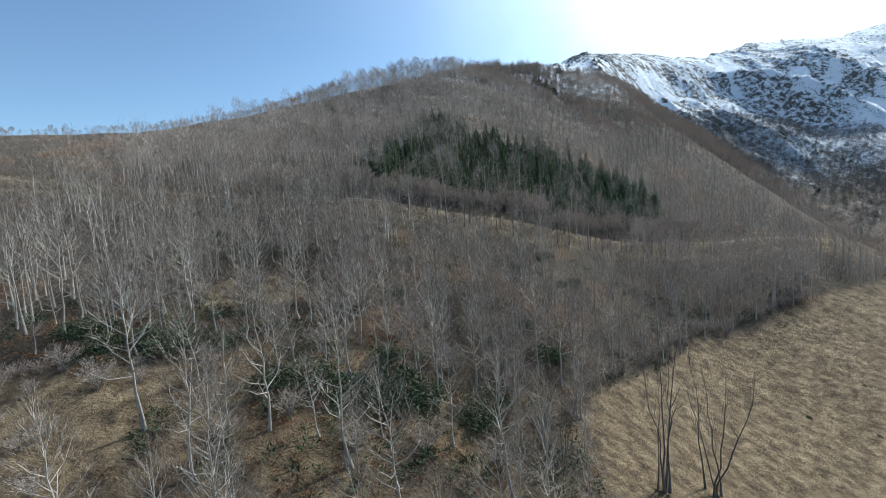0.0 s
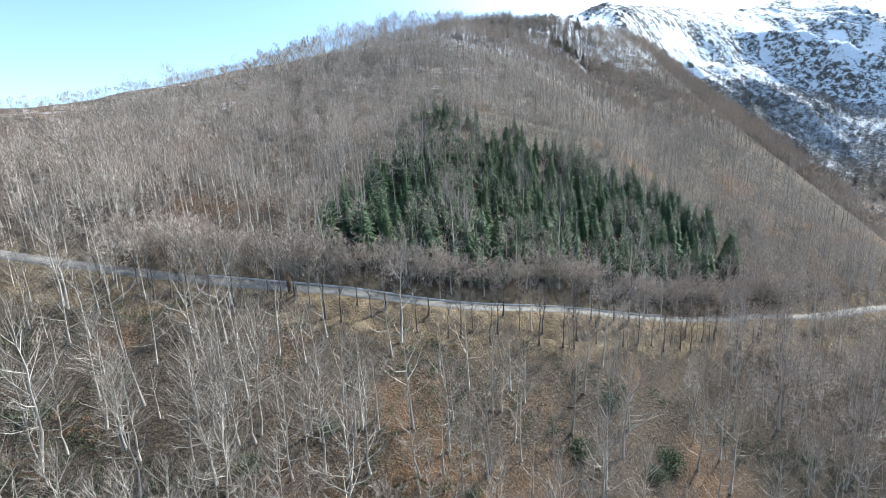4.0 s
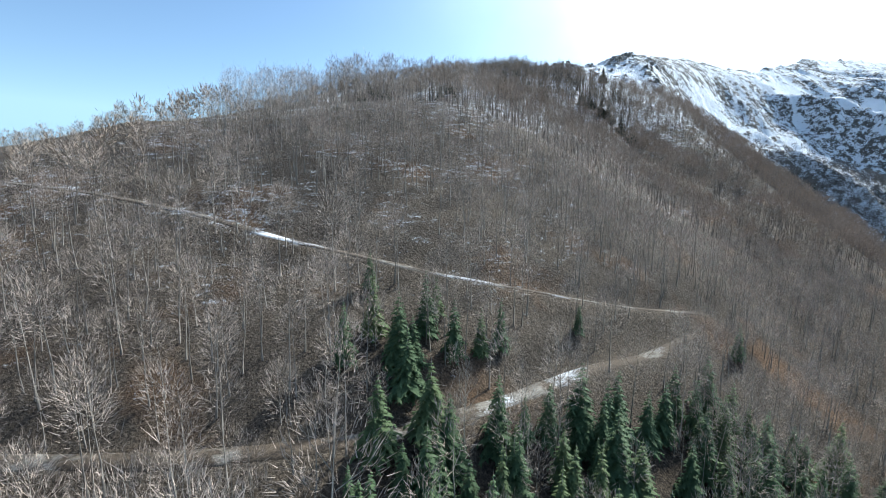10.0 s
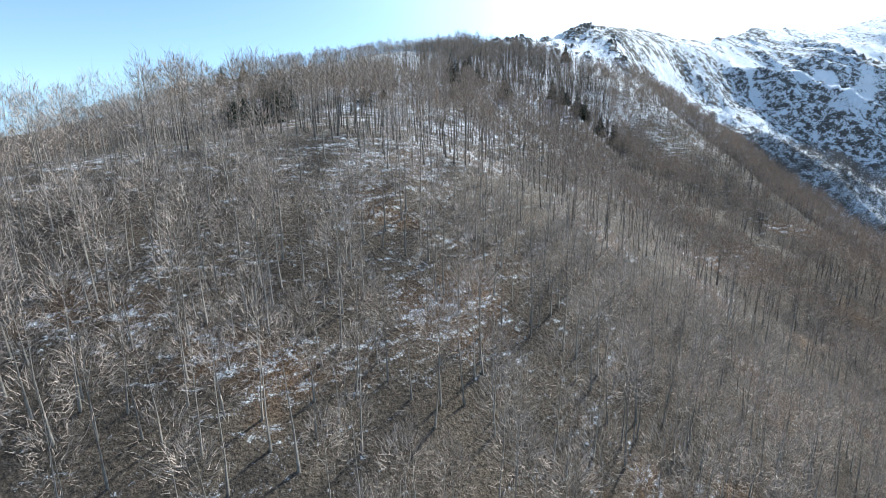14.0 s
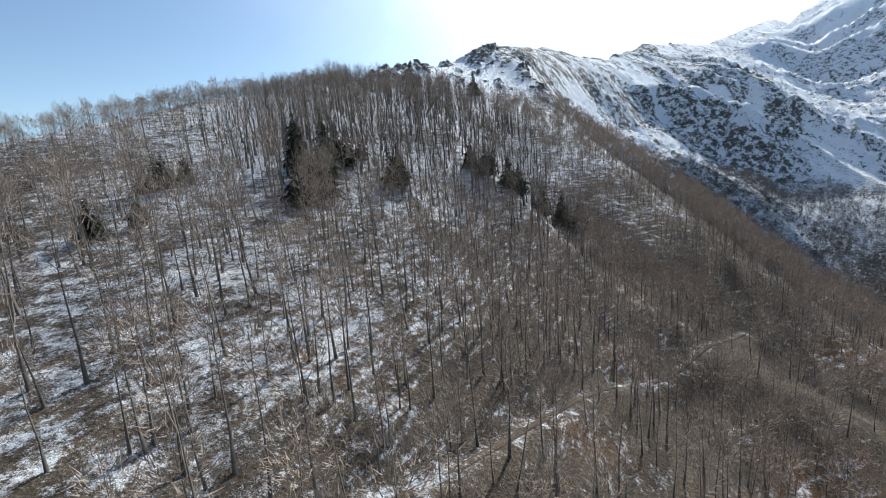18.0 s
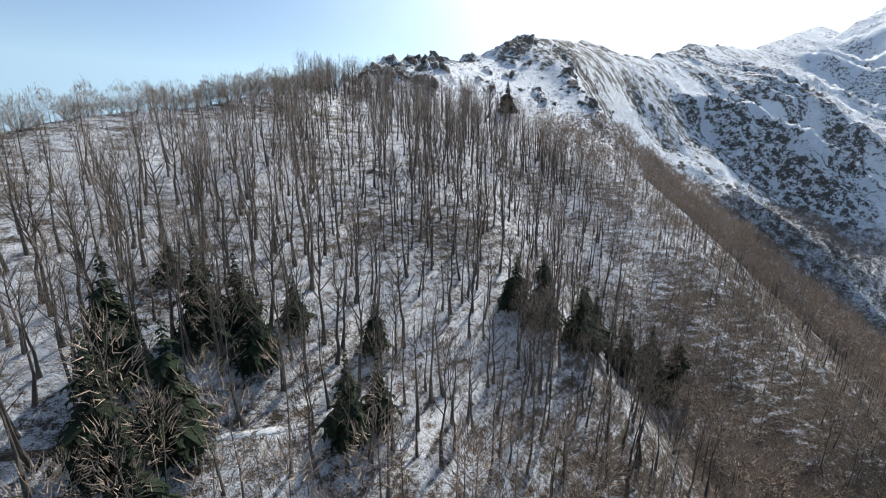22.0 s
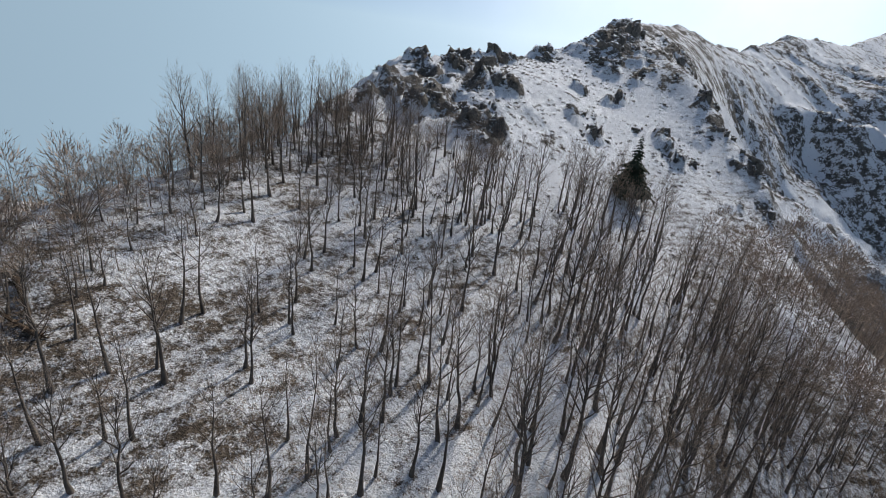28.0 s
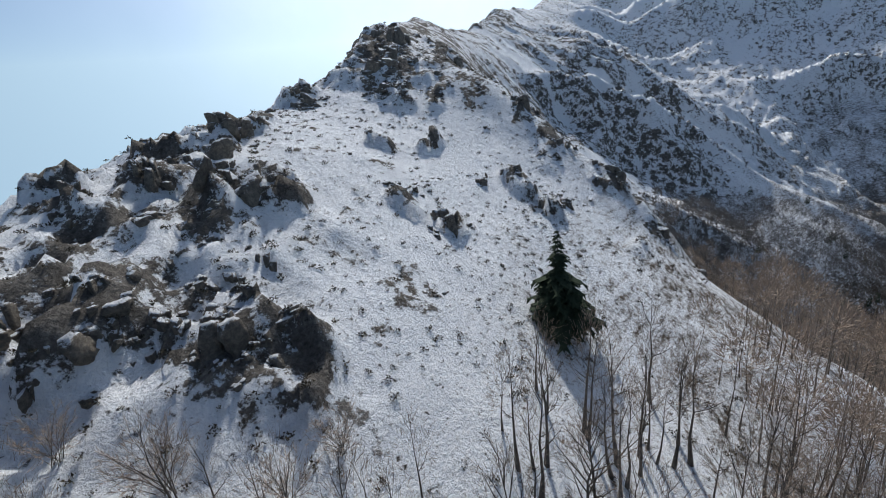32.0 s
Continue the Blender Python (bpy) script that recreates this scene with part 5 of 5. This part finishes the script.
# ---- undergrowth ----
leafy = [mesh_of("bush", *bush(k, 1500, 0.13, 0.06), [SHRUB]) for k in range(3)]
for x, y, s in ((18, 97, 4.2), (22, 100, 3.0), (41, 113, 2.0), (103, 158, 2.4), (130, 173, 3.0), (120, 168, 2.2), (81, 160, 2.2), (-45, 67, 3.2), (-50, 69, 2.6), (-39, 69, 2.6), (-62, 73, 2.8), (-67, 75, 2.4), (16, 109, 2.2), (19, 140, 2.6), (30, 155, 2.8), (39, 146, 3.2), (34, 141, 2.4),
                (-12, 68, 4.4), (-17, 66, 3.4), (-7, 71, 3.0), (-23, 65, 3.2), (2, 70, 2.8), (-28, 63, 2.4), (-14, 78, 2.6), (-55, 66, 2.4), (-43, 112, 2.2), (-69, 129, 2.4), (-14, 104, 2.2), (24, 124, 2.0), (-33, 122, 2.2), (-24, 130, 2.0), (-2, 126, 1.8), (87, 110, 0.8), (99, 104, 0.6), (112, 122, 0.7)):
    e = new("bush", leafy[rng.integers(0, 3)])
    s *= 1.3 if y < 84 else 1.0
    e.matrix_world = Matrix.LocRotScale((x, y, float(height(x, y)) - 0.2), Euler((0, 0, rng.uniform(0, 6.28))), (s * 1.15, s * 1.15, s * rng.uniform(0.9, 1.2)))
    tagged(e, "dull green evergreen bush at the foot of the wood", "bush", "evergreen bushes")


def carpet(name, label, x, y, kinds, sizes, mat):
    v, f, m = scatter(np.c_[x, y, height(x, y) - 0.05], [(a, b, np.zeros(len(b), int)) for a, b in kinds], rng.integers(0, len(kinds), len(x)), rng.uniform(0, 6.28, len(x)), sizes)
    return tagged(new(name, mesh_of(name, v, f, [mat])), label, "undergrowth", kind="stuff")


tx, ty = grid(95, 300, 610, 780, 1.9)
s = off_ridge(tx, ty)
ok = (s < 95) & (s > -4) & (rng.random(len(tx)) < 0.45 * step(0.45, 0.65, fbm(tx / 14, ty / 14, 3, 95)) + 0.05 + 0.3 * rockiness(tx, ty))
carpet("heather", "dark low heather and juniper tufts poking through snow", tx[ok], ty[ok], [bush(20 + k, 30, 0.4, 0.3) for k in range(4)], rng.uniform(0.3, 0.85, ok.sum()), HEATH)
tx, ty = grid(-90, 140, 30, 175, 1.7)
ok = (np.maximum(meadow(tx, ty), verge(tx, ty)) > 0.5) & (rng.random(len(tx)) < 0.6) & clear_of_ways(tx, ty, 0.5)
carpet("dry_grass", "straw-coloured tussocks of dry grass in the field", tx[ok], ty[ok], [bush(30 + k, 22, 0.8, 0.09) for k in range(3)], rng.uniform(0.3, 0.8, ok.sum()), STRAW)
tx, ty = grid(-75, 60, 35, 130, 2.2)
ok = (meadow(tx, ty) < 0.54) & ((fbm(tx / 20, ty / 20, 2, 97) > 0.54) | ((ty < 84) & (tx < 22)) | (np.hypot(tx + 42, (ty - 95) * 0.7) < 9)) & (rng.random(len(tx)) < 0.7)
carpet("bracken", "russet dead bracken under the bare trees", tx[ok], ty[ok], [bush(33 + k, 40, 0.6, 0.1) for k in range(3)], rng.uniform(0.5, 1.2, ok.sum()), BRACKEN)
tx, ty = grid(-110, 90, 45, 165, 2.4)
ok = (meadow(tx, ty) < 0.54) & ((fbm(tx / 13, ty / 13, 3, 99) > 0.5) | ((ty < 82) & (tx > -32) & (tx < 20) & (fbm(tx / 9, ty / 9, 3, 99) > 0.42))) & (rng.random(len(tx)) < 0.75) & clear_of_ways(tx, ty, 5)
carpet("evergreen_undergrowth", "dark green ivy and holly under the bare trees", tx[ok], ty[ok], [bush(43 + k, 60, 0.35, 0.1) for k in range(3)], rng.uniform(0.6, 1.9, ok.sum()) * np.where(ty[ok] < 84, 1.35, 1.0), SHRUB)
tx, ty = grid(-60, 170, 300, 640, 4.0)
ok = (rng.random(len(tx)) < 0.16) & clear_of_ways(tx, ty, 0.5)
carpet("brushwood", "small dark saplings and fallen twigs in the snow", tx[ok], ty[ok], [bush(36 + k, 18, 0.9, 0.06) for k in range(3)], rng.uniform(0.3, 0.9, ok.sum()), HEATH)

# ---- single things along the way ----
road = bpy.data.objects["road"]
p = WAYS[0][1]
d = np.gradient(p[:, :2], axis=0)
d /= np.linalg.norm(d, axis=1)[:, None]
bm = bmesh.new()
bmesh.ops.create_cube(bm, size=1)
bmesh.ops.scale(bm, vec=(2.96, 0.28, 0.4), verts=bm.verts)
bmesh.ops.bevel(bm, geom=list(bm.edges), offset=0.05, segments=1, affect="EDGES")
kerb = bpy.data.meshes.new("kerb_stone")
bm.to_mesh(kerb)
bm.free()
kerb.materials.append(CONCRETE)
for i in range(len(p)):
    if -62 < p[i, 0] < 66:
        stone = part("kerb_stone", kerb, road)
        stone.matrix_world = Matrix.LocRotScale((p[i, 0] - d[i, 1] * 2.95, p[i, 1] + d[i, 0] * 2.95, p[i, 2] + 0.08), Euler((0, -math.atan((p[min(i + 1, len(p) - 1), 2] - p[max(i - 1, 0), 2]) / 6), math.atan2(d[i, 1], d[i, 0]) + rng.normal(0, 0.008))), None)


def stump(seed, tall, radius):
    """A broken, splintered bole."""
    rng = np.random.default_rng(seed)
    out = [tube(np.c_[np.zeros((4, 2)), np.linspace(-0.5, tall * 0.55, 4)], radius * np.array([1.35, 1.0, 0.85, 0.8]), 9)]
    for i in range(9):
        a = i * 2 * math.pi / 9
        foot = np.array([math.cos(a), math.sin(a), 0]) * radius * 0.7
        out.append(tube([foot + [0, 0, tall * 0.4], foot * 0.9 + [0, 0, tall * rng.uniform(0.6, 1.0)]], [radius * 0.4, radius * 0.06], 4))
    return join(out)


for x, y, h, r in ((-38, 159.5, 4.2, 0.55), (-36.6, 158.6, 3.2, 0.4)):
    e = new("tree_stump", mesh_of("tree_stump", *stump(int(h * 10), h, r), [DEAD_WOOD]))
    e.matrix_world = Matrix.LocRotScale((x, y, float(height(x, y)) - 0.1), Euler((0.08, -0.05, 0.4)), None)
    tagged(e, "splintered dark brown stump standing below the road", "tree stump", "stumps by the road")


def fallen(seed, length, radius):
    """A lying bole with broken limbs and a root plate."""
    rng = np.random.default_rng(seed)
    t = np.linspace(0, 1, 6)
    out = [tube(np.c_[t * length, np.sin(t * 2) * 0.4, radius + 0.05 + 0 * t], radius * (1 - 0.6 * t), 7)]
    for i in range(7):
        g = rng.uniform(0.3, 0.95) * length
        out.append(tube([[g, 0.2, radius], [g + rng.uniform(0.3, 1.2), rng.normal(0, 1.2), rng.uniform(0.4, 1.6)]], [radius * 0.3, 0.02], 4))
    for i in range(8):
        a = rng.uniform(0, 6.28)
        out.append(tube([[0.1, 0, radius], [-rng.uniform(0.1, 0.5), math.cos(a) * radius * 3.2, radius + math.sin(a) * radius * 2.6]], [radius * 0.4, 0.03], 4))
    return join(out)


for x, y, az, n, r in ((66, 603, -1.1, 7, 0.3), (70, 597, 2.5, 5, 0.25), (40, 452, 0.4, 6, 0.2), (118, 545, 1.0, 7, 0.22), (88, 560, -0.5, 6, 0.18), (128, 565, 2.2, 6, 0.2), (20, 150, 0.3, 7, 0.22), (60, 470, 1.9, 5, 0.18)):
    dx, dy = math.cos(az) * n, math.sin(az) * n
    rise = float(height(x + dx, y + dy)) - float(height(x, y))
    e = new("fallen_log", mesh_of("fallen_log", *fallen(int(x), n, r), [DEAD_WOOD]))
    e.matrix_world = Matrix.LocRotScale((x, y, float(height(x, y)) - 0.1), Euler((0, -math.atan2(rise, n), az)), None)
    tagged(e, "dark fallen bole with broken limbs lying on the slope", "log", "fallen boles")
